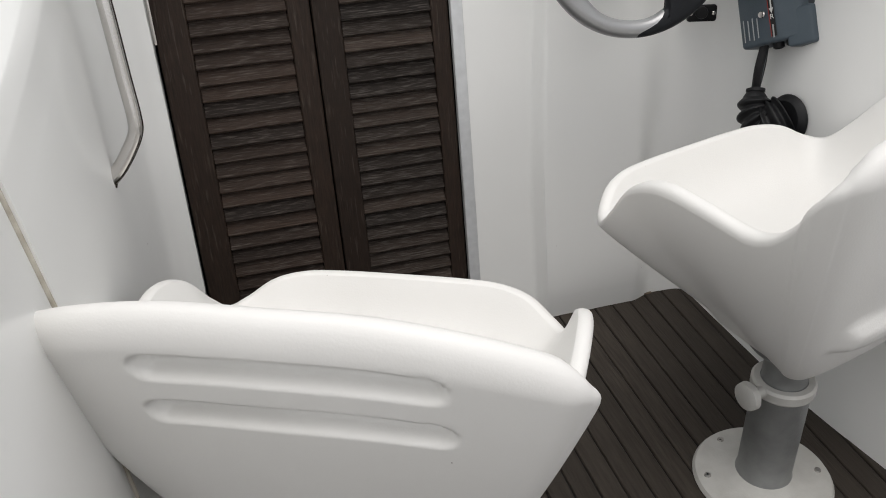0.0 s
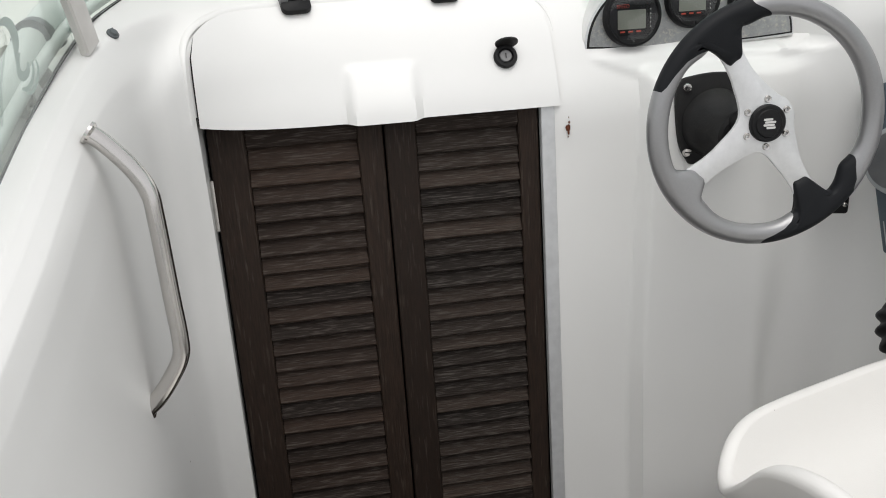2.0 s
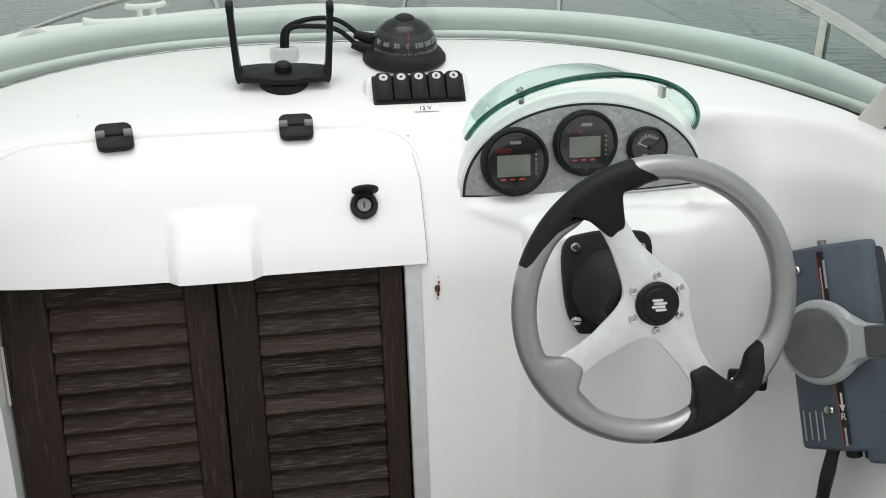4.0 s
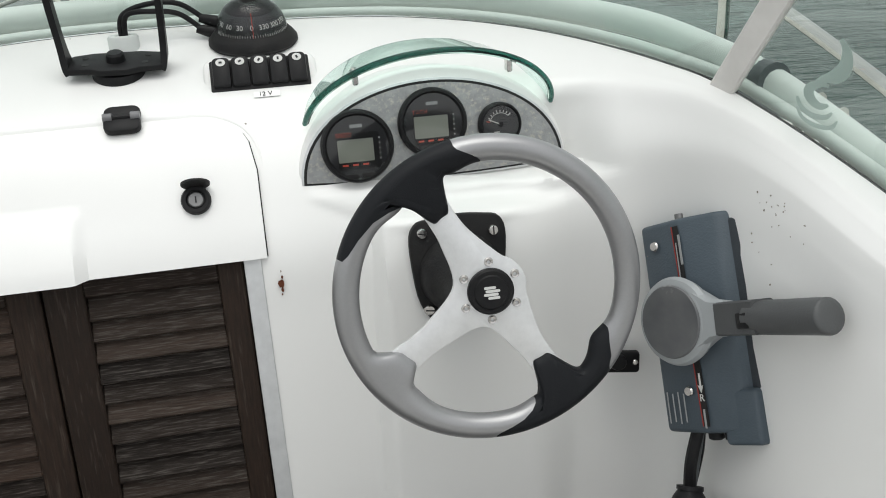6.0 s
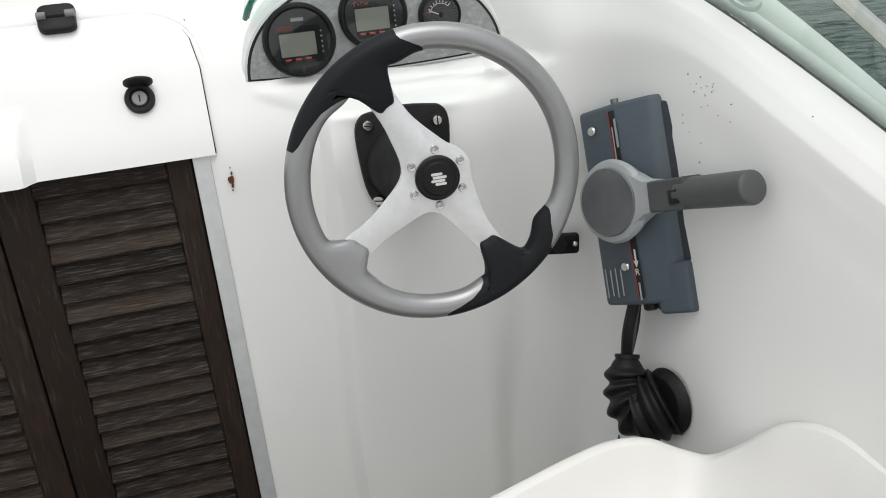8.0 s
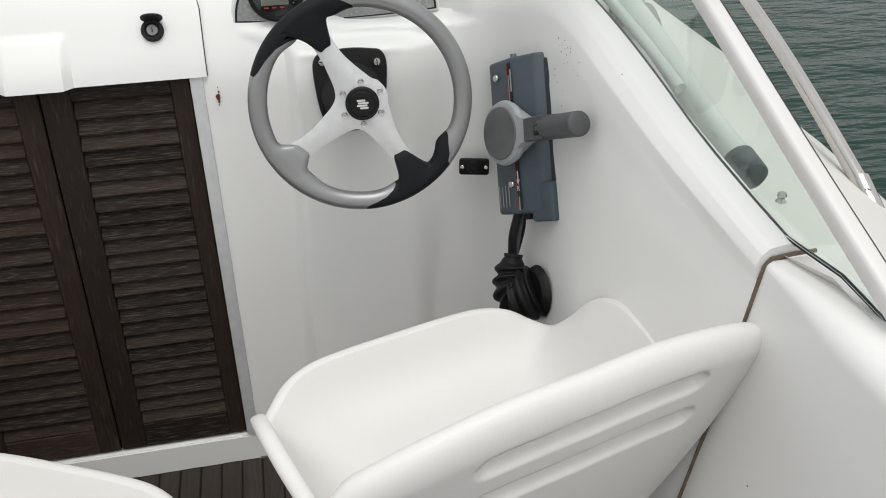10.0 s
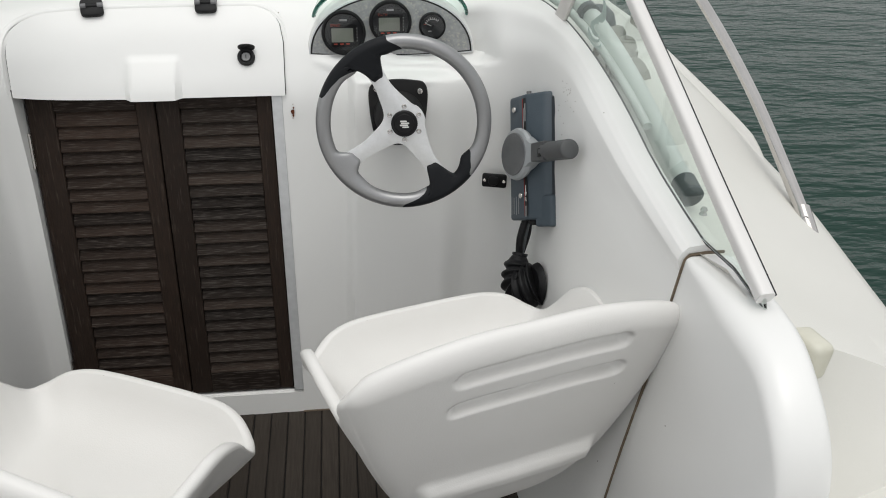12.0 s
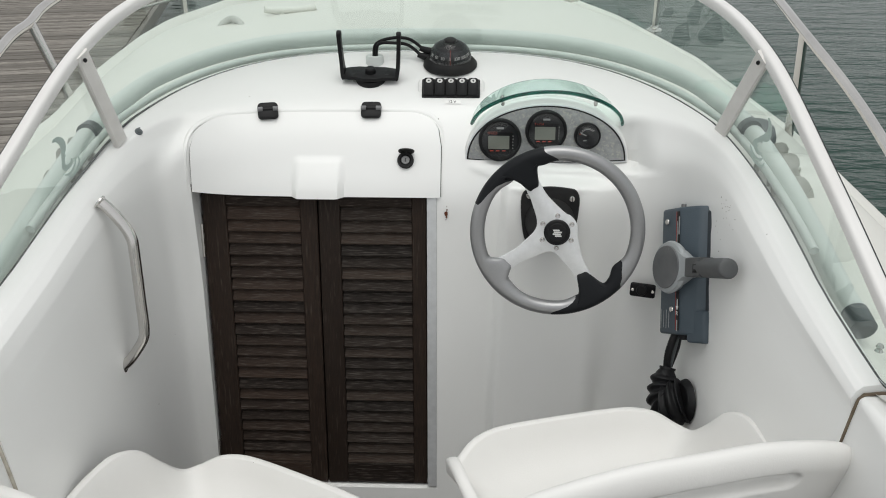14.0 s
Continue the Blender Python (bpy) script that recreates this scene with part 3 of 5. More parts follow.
wbm = bmesh.new()
wv = [wbm.verts.new(p) for p in ((-600, -600, -0.42), (600, -600, -0.42), (600, 600, -0.42), (-600, 600, -0.42))]
wbm.faces.new(wv)
water = part("water", wbm, WATER)
tagged(water, "dark green harbour water with small ripples", "water", kind="structure")

dock = thing("pavement", "weathered grey wooden dock of narrow boards", "dock", (-2.35, 5.0, 0.0), kind="structure")
dock.rotation_euler = (0, 0, radians(13))
part("dock_beam", box(2.4, 14.0, 0.10, (-1.23, 1.0, -0.07), 0.01), DOCK, dock)
part("dock_edge", box(0.05, 14.0, 0.12, (-0.012, 1.0, -0.042), 0.01), DOCK, dock)
bd = finish(box(2.36, 0.064, 0.024, (-1.23, 0, 0.0), 0.004, 1), False)
board_me = bpy.data.meshes.new("board")
bd.to_mesh(board_me)
bd.free()
board_me.materials.append(DOCK)
for i in range(183):
    b_ = new("board", board_me)
    b_.parent = dock
    b_.location = (0.004 * math.sin(i * 5.1), -5.95 + 0.076 * i, 0.002 * math.sin(i * 3.7))
    b_.rotation_euler = (0, 0, 0.002 * math.sin(i * 1.9))

# ---- louvre doors ----
LEAN_M = Matrix.Translation((0, 1.543, 0)) @ Matrix.Rotation(-math.atan(0.155), 4, "X")


def louvre_door(x0, x1, left_stile, right_stile, label, hinged, slat_wood):
    d = thing("louvre_door", label, "door", group="cabin doors")
    at_pose(d, LEAN_M)
    z0, z1, th = 0.062, 0.800, 0.022
    def bar(name, cx, cz, w, h, mat_, t=th):
        part(name, box(w, t, h, (cx, t / 2, cz), 0.0018, 1), mat_, d, smooth=False)
    bar("stile", x0 + left_stile / 2, (z0 + z1) / 2, left_stile, z1 - z0, TEAKV)
    bar("stile", x1 - right_stile / 2, (z0 + z1) / 2, right_stile, z1 - z0, TEAKV)
    a, b = x0 + left_stile, x1 - right_stile
    bar("rail", (a + b) / 2, z1 - 0.027, b - a, 0.054, TEAK, th - 0.003)
    bar("rail", (a + b) / 2, z0 + 0.026, b - a, 0.052, TEAK, th - 0.003)
    n = 23
    lo, hi = z0 + 0.054, z1 - 0.056
    pitch = (hi - lo) / n
    sl = finish(box(b - a, 0.0085, pitch * 1.26, bevel=0.0016, seg=1, turn=Matrix.Rotation(radians(-23), 4, "X")), False)
    me = bpy.data.meshes.new("slat")
    sl.to_mesh(me)
    sl.free()
    me.materials.append(slat_wood)
    rnd = random.Random(int(abs(x0) * 1000))
    for i in range(n):
        s_ = new("slat", me)
        s_.parent = d
        s_.location = ((a + b) / 2, 0.0098 + rnd.uniform(-0.0012, 0.0012), lo + (i + 0.5) * pitch)
        s_.rotation_euler = (radians(rnd.uniform(-2.2, 2.2)), radians(rnd.uniform(-0.25, 0.25)), 0)
    # added dark sheet: the shade between the slats is painted on it
    part("shade_backing", box(b - a, 0.004, hi - lo, ((a + b) / 2, th + 0.002, (lo + hi) / 2)), CABIN_SHADE, d)
    if hinged:
        for hz in (0.668, 0.135):
            h = part("hinge", box(0.012, 0.004, 0.075, (x0 - 0.004, -0.003, hz), 0.001, 1), STEEL, d, "small stainless butt hinge", smooth=False)
            part("pin", sweep([(x0 - 0.001, -0.006, hz - 0.038), (x0 - 0.001, -0.006, hz + 0.038)], ring(0.0035, 8), up=(0, 1, 0)), STEEL, h)
    return d


louvre_door(-0.5205, -0.2655, 0.0535, 0.038, "dark weathered teak louvre door, closed, hinged on the port jamb", True, TEAK)
louvre_door(-0.2625, -0.0255, 0.047, 0.031, "dark teak louvre door, closed, slats bleached grey, beside an aluminium strip", False, TEAKG)
strip = part("trim_aluminium", box(0.0215, 0.014, 0.714, (-0.0125, -0.004, 0.418), 0.001, 1), ALU, smooth=False)
at_pose(strip, LEAN_M)
tagged(strip, "plain aluminium strip along the door jamb", "trim", kind="structure")
sillp = part("trim_sill", box(0.545, 0.034, 0.010, (-0.262, 0.012, 0.052), 0.004, 2), GEL)
at_pose(sillp, LEAN_M)
tagged(sillp, "white moulded door sill", "trim", kind="structure")


# ---- hatch flap above the doors ----
def liner_normal(v, x):
    a, b = liner_point(v + 0.05, x) - liner_point(v - 0.05, x), liner_point(v, x + 0.004) - liner_point(v, x - 0.004)
    n = a.cross(b).normalized()
    return n if n.y < 0 else -n


def flap_sheet(x0, x1, v0, v1, off, grow=0.0, pad=True):
    R, rows = 0.068, []
    nx, nv = 84, 26
    for j in range(nv + 1):
        row = []
        for i in range(nx + 1):
            x = x0 + (x1 - x0 + grow) * i / nx
            d = min(x - x0, (x1 + grow) - x)
            q = max(0.0, 1 - d / R)
            vt = v1 - 1.2 * (1 - math.sqrt(max(0.0, 1 - q * q)))
            v = v0 + (vt - v0) * j / nv
            o = off * (1 - 0.25 * smooth01(6.7, 7.6, v))
            if pad:
                px = XC + x
                lift_ = min(1.0, max(0.0, (6.08 - v) / 1.0))
                o += (0.003 * smooth01(0.0, 0.06, lift_) + 0.011 * lift_) * smooth01(-0.318, -0.304, px) * (1 - smooth01(-0.216, -0.202, px))
                if j == 0:
                    v -= 0.05 * smooth01(-0.32, -0.30, px) * (1 - smooth01(-0.22, -0.20, px))
            row.append(liner_point(v, x) + liner_normal(v, x) * o)
        rows.append(row)
    bm = bmesh.new()
    front = [[bm.verts.new(p) for p in r] for r in rows]
    for a, b in zip(front, front[1:]):
        for i in range(nx):
            bm.faces.new((a[i], a[i + 1], b[i + 1], b[i]))
    edge = front[0] + [r[-1] for r in front[1:]] + front[-1][-2::-1] + [r[0] for r in front[-2:0:-1]]
    back = [bm.verts.new(v.co + Vector((0, 0.010, -0.002))) for v in edge]
    for i in range(len(edge)):
        j = (i + 1) % len(edge)
        bm.faces.new((edge[i], edge[j], back[j], back[i]))
    return bm


flap = thing("hatch_flap", "white moulded hatch flap above the louvre doors, closed", "hatch", (0, 0, 0))
part("panel", flap_sheet(-0.500, 0.031, 4.97, 7.62, 0.008), GEL, flap, angle=0.7)
# black sheet, slightly larger than the flap, draws its shadow gap as an outline
part("seal", flap_sheet(-0.499, 0.031, 4.99, 7.635, 0.0023, 0.0014, False), GASKET, flap, "thin black sheet standing in for the shadow gap round the flap")


def flap_bead():
    """An added bead that makes the groove's soft shade round the flap, up its port side and over the top."""
    x0, x1, r, path = -0.5065, 0.0385, 0.076, []
    for k in range(14):
        path.append((5.0 + 0.105 * k, x0))
    for k in range(61):
        x = x0 + (x1 - x0) * (0.5 - 0.5 * math.cos(math.pi * k / 60))
        q = max(0.0, 1 - min(x - x0, x1 - x) / r)
        path.append((7.79 - 1.32 * (1 - math.sqrt(max(0.0, 1 - q * q))), x))
    pts = [liner_point(v, x) for v, x in path]
    return sweep(pts, lambda t: ring(0.0055 * min(1.0, 0.04 + 7 * (1 - t), 0.3 + 3 * t), 12, 0.0034 * min(1.0, 0.02 + 4 * (1 - t), 0.1 + 3 * t)), up=(0, -0.75, 0.65))


bead = part("trim_groove_bead", flap_bead(), GEL)
tagged(bead, "added white bead that shapes the shaded groove round the hatch flap", "trim", kind="structure")


def surface_pose(v, x, off=0.0):
    p, n = liner_point(v, x), liner_normal(v, x)
    return facing(p + n * off, n)


for hx in (-0.350, -0.124):
    h = part("hinge", slab(rounded(0.044, 0.020, 0.006, 4, 0.010), 0.007, 0.002, m=Matrix.Translation((0, 0.014, 0))), BLACK, flap, "black plastic hatch hinge with grey knuckles")
    at_pose(h, surface_pose(7.66, hx, 0.006) @ Matrix.Diagonal((1.0, 0.86, 1.0, 1.0)))
    part("leaf", slab(rounded(0.044, 0.022, 0.010, 4, 0.003), 0.009, 0.003, m=Matrix.Translation((0, -0.012, 0.002))), BLACK, h)
    for kx in (-0.0165, 0.0165):
        part("knuckle", sweep([(kx - 0.0055, 0.002, 0.008), (kx + 0.0055, 0.002, 0.008)], ring(0.0070, 12)), KNUCK, h, "grey worn knuckle")
    part("pin", sweep([(-0.012, 0.002, 0.008), (0.012, 0.002, 0.008)], ring(0.0042, 10)), BLACK, h)

lock = thing("key_lock", "round black key lock with its grey cover swung up", "lock")
at_pose(lock, surface_pose(6.03, -0.045, 0.009))
part("bezel", lathe([(0.0, 0.004), (0.0105, 0.004), (0.012, 0.007), (0.0165, 0.007), (0.018, 0.0045), (0.018, 0)], 32), BLACK, lock)
part("barrel", lathe([(0.0, 0.0062), (0.0085, 0.0062), (0.0098, 0.005), (0.0098, 0.003)], 24), DULL, lock, "dull metal lock barrel")
part("keyway", box(0.0016, 0.008, 0.001, (0, 0, 0.0065)), BLACKP, lock)
part("cover", slab(circle(0.0175, 28), 0.003, 0.001, m=Matrix.Translation((0.002, 0.019, 0.012)) @ Matrix.Rotation(radians(86), 4, "X")), BLACKD, lock, "grey plastic dust cover")

# ---- small fittings on the port side ----
grab = thing("grab_handle", "polished stainless grab handle on the port side wall", "handle", (-0.598, 1.33, 0.55))
gp = [(-0.606, 1.362, 0.866), (-0.590, 1.361, 0.852), (-0.566, 1.357, 0.822), (-0.553, 1.353, 0.795), (-0.550, 1.347, 0.765), (-0.547, 1.331, 0.675), (-0.545, 1.322, 0.630), (-0.547, 1.317, 0.606), (-0.560, 1.312, 0.583), (-0.578, 1.307, 0.560), (-0.596, 1.304, 0.545)]
gl = curve_points([Vector(p) - Vector((-0.598, 1.33, 0.55)) for p in gp], 70)
part("bar", sweep(gl, ring(0.0098, 16, 0.0118), up=(0, 1, 0.2)), STEEL, grab)
for e, t in ((gl[0], gl[1] - gl[0]), (gl[-1], gl[-2] - gl[-1])):
    part("foot", lathe([(0.0, 0.0), (0.013, 0.0), (0.0135, 0.003), (0.0115, 0.006), (0.0, 0.006)], 20, m=Matrix.Translation(e) @ t.to_track_quat("Z", "Y").to_matrix().to_4x4()), STEEL, grab)
plug = thing("drain_plug", "small grey rubber plug on the port coaming", "plug")
at_pose(plug, facing((-0.612, 1.600, 0.926), (0.25, -0.3, 1)))
part("cap", lathe([(0.0, 0.008), (0.005, 0.0078), (0.0072, 0.006), (0.0078, 0.001), (0.010, 0.0)], 20), GREYB, plug)

# ---- windscreen ----
TOPL = [(0.672, 0.778, 0.795), (0.660, 0.95, 0.874), (0.643, 1.20, 0.992), (0.614, 1.46, 1.115), (0.555, 1.66, 1.180), (0.42, 1.80, 1.222), (0.21, 1.87, 1.245), (0.0, 1.89, 1.252)]
top_side = [Vector((XC - x, y, z)) for x, y, z in TOPL]
top_all = curve_points(top_side + [Vector((XC + x, y, z)) for x, y, z in TOPL[-2::-1]], 140)
base_all = base_curve(0.0, 90)
STRUT_B, STRUT_T = (0.597, 1.592, 0.934), (0.614, 1.46, 1.115)
ws = thing("windscreen", "green tinted wraparound windscreen in a white painted frame", "windscreen", (0, 0, 0))


def nearest(line, p):
    return min(range(len(line)), key=lambda i: (line[i] - Vector(p)).length)


def stretch_of(line, a, b, n):
    seg = line[a : b + 1] if a <= b else line[b : a + 1][::-1]
    ds = np.cumsum([0] + [(q - p).length for p, q in zip(seg, seg[1:])])
    return [Vector([float(np.interp(ds[-1] * i / n, ds, [p[k] for p in seg])) for k in range(3)]) for i in range(n + 1)]


ibp, ibs = nearest(base_all, (XC - 0.607, 1.545, 0.925)), nearest(base_all, (XC + STRUT_B[0], *STRUT_B[1:]))
itp, its = nearest(top_all, (XC - STRUT_T[0], *STRUT_T[1:])), nearest(top_all, (XC + STRUT_T[0], *STRUT_T[1:]))
PANES = {}
for key, (b0, b1, t0, t1) in {"port": (0, ibp, 0, itp), "front": (ibp, ibs, itp, its), "starboard": (ibs, len(base_all) - 1, its, len(top_all) - 1)}.items():
    lo, hi = stretch_of(base_all, b0, b1, 40), stretch_of(top_all, t0, t1, 40)
    PANES[key] = (lo, hi)
    rows = [[a.lerp(b, j / 10) + Vector((0, 0, 0.002)) for j in range(11)] for a, b in zip(lo, hi)]
    bm = grid(rows)
    bmesh.ops.recalc_face_normals(bm, faces=bm.faces)
    r = bmesh.ops.solidify(bm, geom=list(bm.faces), thickness=0.004)
    g = part("pane", bm, GLASS, ws, "green tinted glass pane")
    g.visible_shadow = False
bar_sec = [(0.0112 * math.copysign(abs(math.cos(a)) ** 0.6, math.cos(a)), 0.0115 * math.copysign(abs(math.sin(a)) ** 0.6, math.sin(a))) for a in [2 * math.pi * i / 18 for i in range(18)]]
part("top_frame", sweep(top_all, bar_sec), FRAMEW, ws, "white painted aluminium top frame")
part("frame_seal", sweep([p + Vector((math.copysign(0.0115, p.x - XC), 0, 0.004)) for p in top_all], ring(0.003, 8)), GASKET, ws, "thin dark seal on the frame")
part("gasket", sweep(base_all, lambda t: ring(0.0017 + 0.0014 * min(1.0, abs(2 * t - 1) * 1.4), 8)), GASKET, ws, "black rubber gasket under the glass")
for sgn in (-1, 1):
    inn = Vector((-sgn * 0.008, -0.010, 0.0))
    b_, t_ = (Vector((XC + STRUT_B[0], *STRUT_B[1:])) if sgn > 0 else Vector((XC - 0.607, 1.545, 0.925))) + inn, Vector((XC + sgn * STRUT_T[0], *STRUT_T[1:])) + inn
    st = part("strut", sweep([b_ + (b_ - t_) * 0.02, b_.lerp(t_, 0.5), t_], [(x * 0.0165, y * 0.006) for x, y in ((-1, -0.6), (-0.85, -1), (0.85, -1), (1, -0.6), (1, 0.6), (0.85, 1), (-0.85, 1), (-1, 0.6))], up=(sgn, 0.2, 0.3)), STRUT, ws, "aged off-white strut")
    part("screw", lathe([(0, 0.003), (0.003, 0.0024), (0.0042, 0)], 10, m=facing(t_.lerp(b_, 0.06) + Vector((-sgn * 0.008, -0.008, 0)), (-sgn, -0.6, 0.2))), BLACK, st)


def decal(key, s0, sgn):
    """Frosted curls on the side glass."""
    lo, hi = PANES[key]
    bm = bmesh.new()
    def at(u, v):
        f = u * 40
        i = min(int(f), 39)
        a, b = lo[i].lerp(lo[i + 1], f - i), hi[i].lerp(hi[i + 1], f - i)
        return a.lerp(b, v) + Vector((-sgn * 0.0035, 0, 0.001))
    strokes = [
        [(0.00, 0.42, 0.010), (0.02, 0.52, 0.030), (0.05, 0.62, 0.055), (0.055, 0.74, 0.050), (0.03, 0.86, 0.035), (-0.01, 0.92, 0.02)],
        [(0.085, 0.34, 0.012), (0.06, 0.28, 0.035), (0.02, 0.30, 0.040), (0.0, 0.38, 0.036), (0.02, 0.47, 0.028), (0.05, 0.50, 0.012)],
        [(-0.02, 0.24, 0.010), (0.015, 0.17, 0.022), (0.06, 0.16, 0.026), (0.10, 0.22, 0.020), (0.11, 0.30, 0.008)],
        [(0.0, 0.15, 0.008), (0.04, 0.085, 0.018), (0.09, 0.09, 0.022), (0.135, 0.16, 0.018), (0.14, 0.26, 0.006)],
    ]
    for st in strokes:
        pts = curve_points([(a * 0.46, b * 0.62 + 0.05, w * 0.46) for a, b, w in st], 30)
        left, right = [], []
        for i, p in enumerate(pts):
            q0, q1 = pts[max(i - 1, 0)], pts[min(i + 1, len(pts) - 1)]
            d = Vector((q1.x - q0.x, (q1.y - q0.y) * 0.35, 0)).normalized()
            nrm = Vector((-d.y, d.x, 0))
            w = p.z * 0.5
            left.append(at(s0 + p.x + nrm.x * w, p.y + nrm.y * w / 0.35))
            right.append(at(s0 + p.x - nrm.x * w, p.y - nrm.y * w / 0.35))
        grid([left, right], bm)
    return bm


DECAL = mat("frosted_decal", (0.62, 0.70, 0.67), 0.7)
part("decal", decal("starboard", 0.135, 1), DECAL, ws, "frosted white curl decal on the side glass")
part("decal", decal("port", 0.79, -1), DECAL, ws, "frosted white curl decal on the side glass")

# grey tube lying outside along the glass
tl = thing("vinyl_tube", "long pale grey vinyl tube lying along the windscreen's foot outside", "tube")
def tube_line(k, cut, up, down):
    return [p + Vector((0, 0, lerp_table(p.y, [1.2, 1.75], [down, up]))) for p in base_curve(k, 70)[cut:-cut]]


for line, r in ((tube_line(0.048, 4, 0.026, -0.028), 0.019), (tube_line(0.024, 6, 0.004, -0.006), 0.008)):
    part("tube", sweep(line, ring(r, 14)), TUBE, tl)
ends = tube_line(0.048, 4, 0.026, -0.028)
for p, q in ((ends[0], ends[2]), (ends[-1], ends[-3])):
    d = (p - q).normalized()
    part("end_cap", sweep([q.lerp(p, 0.80), p, p + d * 0.006, p + d * 0.012], lambda t: ring(0.0205 if t < 0.9 else 0.013, 16)), GREYB, tl, "dark grey end cap")
for sgn in (-1, 1):
    k = [p for p in ends if abs(p.y - 1.55) < 0.03 and (p.x - XC) * sgn > 0][:1]
    for c in k:
        part("strap", sweep([c + Vector((0, 0.03, 0)), c + Vector((0, -0.02, 0))], ring(0.0215, 16)), GREYB, tl, "dark strap round the tube")

# ---- gauge pod ----
POD_C, POD_Z0, POD_W, POD_H = 0.233, 0.834, 0.348, 0.122
POD_N = Vector((0, -1, 0.15)).normalized()


def arch(w, h, n=40, drop=0.0):
    """A low bow: flat foot, arched top, pointed ends; foot's middle at the origin."""
    out = [(-w / 2 + w * i / 12, -drop + 0.006 * ((i / 12 - 0.5) * 2) ** 2 - 0.006) for i in range(13)]
    for i in range(1, n):
        a = math.pi * i / n
        out.append((w / 2 * math.cos(a), h * math.sin(a) ** 0.92))
    return out


pod_m = facing((POD_C, 1.700, POD_Z0), POD_N)
pod = thing("gauge_pod", "white gauge pod with a brushed metal instrument panel on the dash", "instrument panel")
at_pose(pod, pod_m)
part("housing", slab(arch(POD_W + 0.006, POD_H + 0.016, 40, 0.003), 0.10, 0.006, m=Matrix.Translation((0, 0, -0.097)), seg=4), GEL, pod, angle=0.8)
part("border", slab(arch(POD_W, POD_H), 0.003, 0.0008, m=Matrix.Translation((0, 0, 0.003))), ALU, pod)
part("line", slab(arch(POD_W - 0.006, POD_H - 0.003, drop=-0.0022), 0.0012, m=Matrix.Translation((0, 0, 0.0055))), BLACKP, pod, "black pinstripe")
part("panel", slab(arch(POD_W - 0.0135, POD_H - 0.0062, drop=-0.0045), 0.0012, m=Matrix.Translation((0, 0, 0.0063))), PANEL, pod, "brushed grey metal plate")


def gauge(kind, x, y, r, turn=0.0):
    g = thing("gauge", {"speed": "round black digital speed gauge with blank screen", "tach": "round black digital tachometer with blank screen", "fuel": "small round black fuel gauge with a white needle"}[kind], "gauge", group="dash gauges")
    at_pose(g, pod_m @ Matrix.Translation((x, y, 0.0075)) @ Matrix.Rotation(turn, 4, "Z"))
    part("bezel", lathe([(r * 0.84, 0.010), (r * 0.90, 0.0135), (r * 0.96, 0.0125), (r, 0.009), (r, 0.0)], 56), BLACK, g)
    part("face", lathe([(0, 0.009), (r * 0.86, 0.009)], 40), FACE, g)
    top = Matrix.Translation((0, 0, 0.0094))
    if kind != "fuel":
        part("bar_mark", box(r * 0.34, r * 0.09, 0.0003, (0, r * 0.56, 0.0094)), GREYP, g)
        writing("word", "SPEED" if kind == "speed" else "TACH", r * 0.165, REDP, g, top @ Matrix.Translation((-r * 0.36, r * 0.33, 0)))
        part("screen_frame", slab(rounded(r * 1.18, r * 1.0, r * 0.12), 0.0004, m=Matrix.Translation((r * 0.02, -r * 0.12, 0.0092))), BLACK, g)
        part("screen", slab(rounded(r * 0.98, r * 0.62, r * 0.03), 0.0006, m=Matrix.Translation((-r * 0.06, -r * 0.10, 0.0094))), LCD, g, "blank greenish display")
        for i in range(3):
            part("bar_mark", box(r * 0.16, r * 0.05, 0.0003, (-r * 0.38 + r * 0.28 * i, -r * 0.49, 0.0098)), REDP, g)
        part("bar_mark", box(r * 0.09, r * 0.10, 0.0003, (r * 0.46, r * 0.33, 0.0094)), REDP, g)
        for i in range(5):
            part("dot", box(r * 0.035, r * 0.035, 0.0003, (r * 0.60, r * (0.2 - 0.14 * i), 0.0098)), WHITEP, g)
        for sx in (-0.24, 0.24):
            part("button", slab(rounded(r * 0.38, r * 0.13, r * 0.06), 0.0022, 0.0006, m=Matrix.Translation((sx * r, -r * 0.80, 0.010))), BLACKD, g)
    else:
        for i in range(9):
            a = radians(165 - 120 * i / 8)
            m = top @ Matrix.Rotation(a, 4, "Z") @ Matrix.Translation((r * 0.60, 0, 0))
            part("tick", box(r * (0.16 if i % 4 == 0 else 0.09), r * 0.045, 0.0003), REDP if i == 0 else WHITEP, g).matrix_basis = m
        part("arc", grid([[(r * q * math.cos(radians(165 - 120 * i / 20)), r * q * math.sin(radians(165 - 120 * i / 20)), 0.0095) for i in range(21)] for q in (0.50, 0.53)]), WHITEP, g)
        part("needle", box(r * 0.62, r * 0.05, 0.0008, (-r * 0.20, 0, 0), turn=None), WHITEP, g).matrix_basis = top @ Matrix.Rotation(radians(-24), 4, "Z") @ Matrix.Translation((-0.1 * r, 0, 0.001))
        part("hub_cap", lathe([(0, 0.0125), (r * 0.10, 0.012), (r * 0.12, 0.0095)], 16), BLACK, g)
        part("bar_mark", box(r * 0.26, r * 0.05, 0.0003, (-r * 0.2, -r * 0.34, 0.0095)), WHITEP, g)
    c = part("cover_glass", lathe([(0, 0.0118), (r * 0.85, 0.0112)], 40), COVER, g)
    c.visible_shadow = False
    return g


gauge("speed", -0.100, 0.046, 0.0460)
gauge("tach", -0.002, 0.066, 0.0445)
gauge("fuel", 0.086, 0.056, 0.0282)

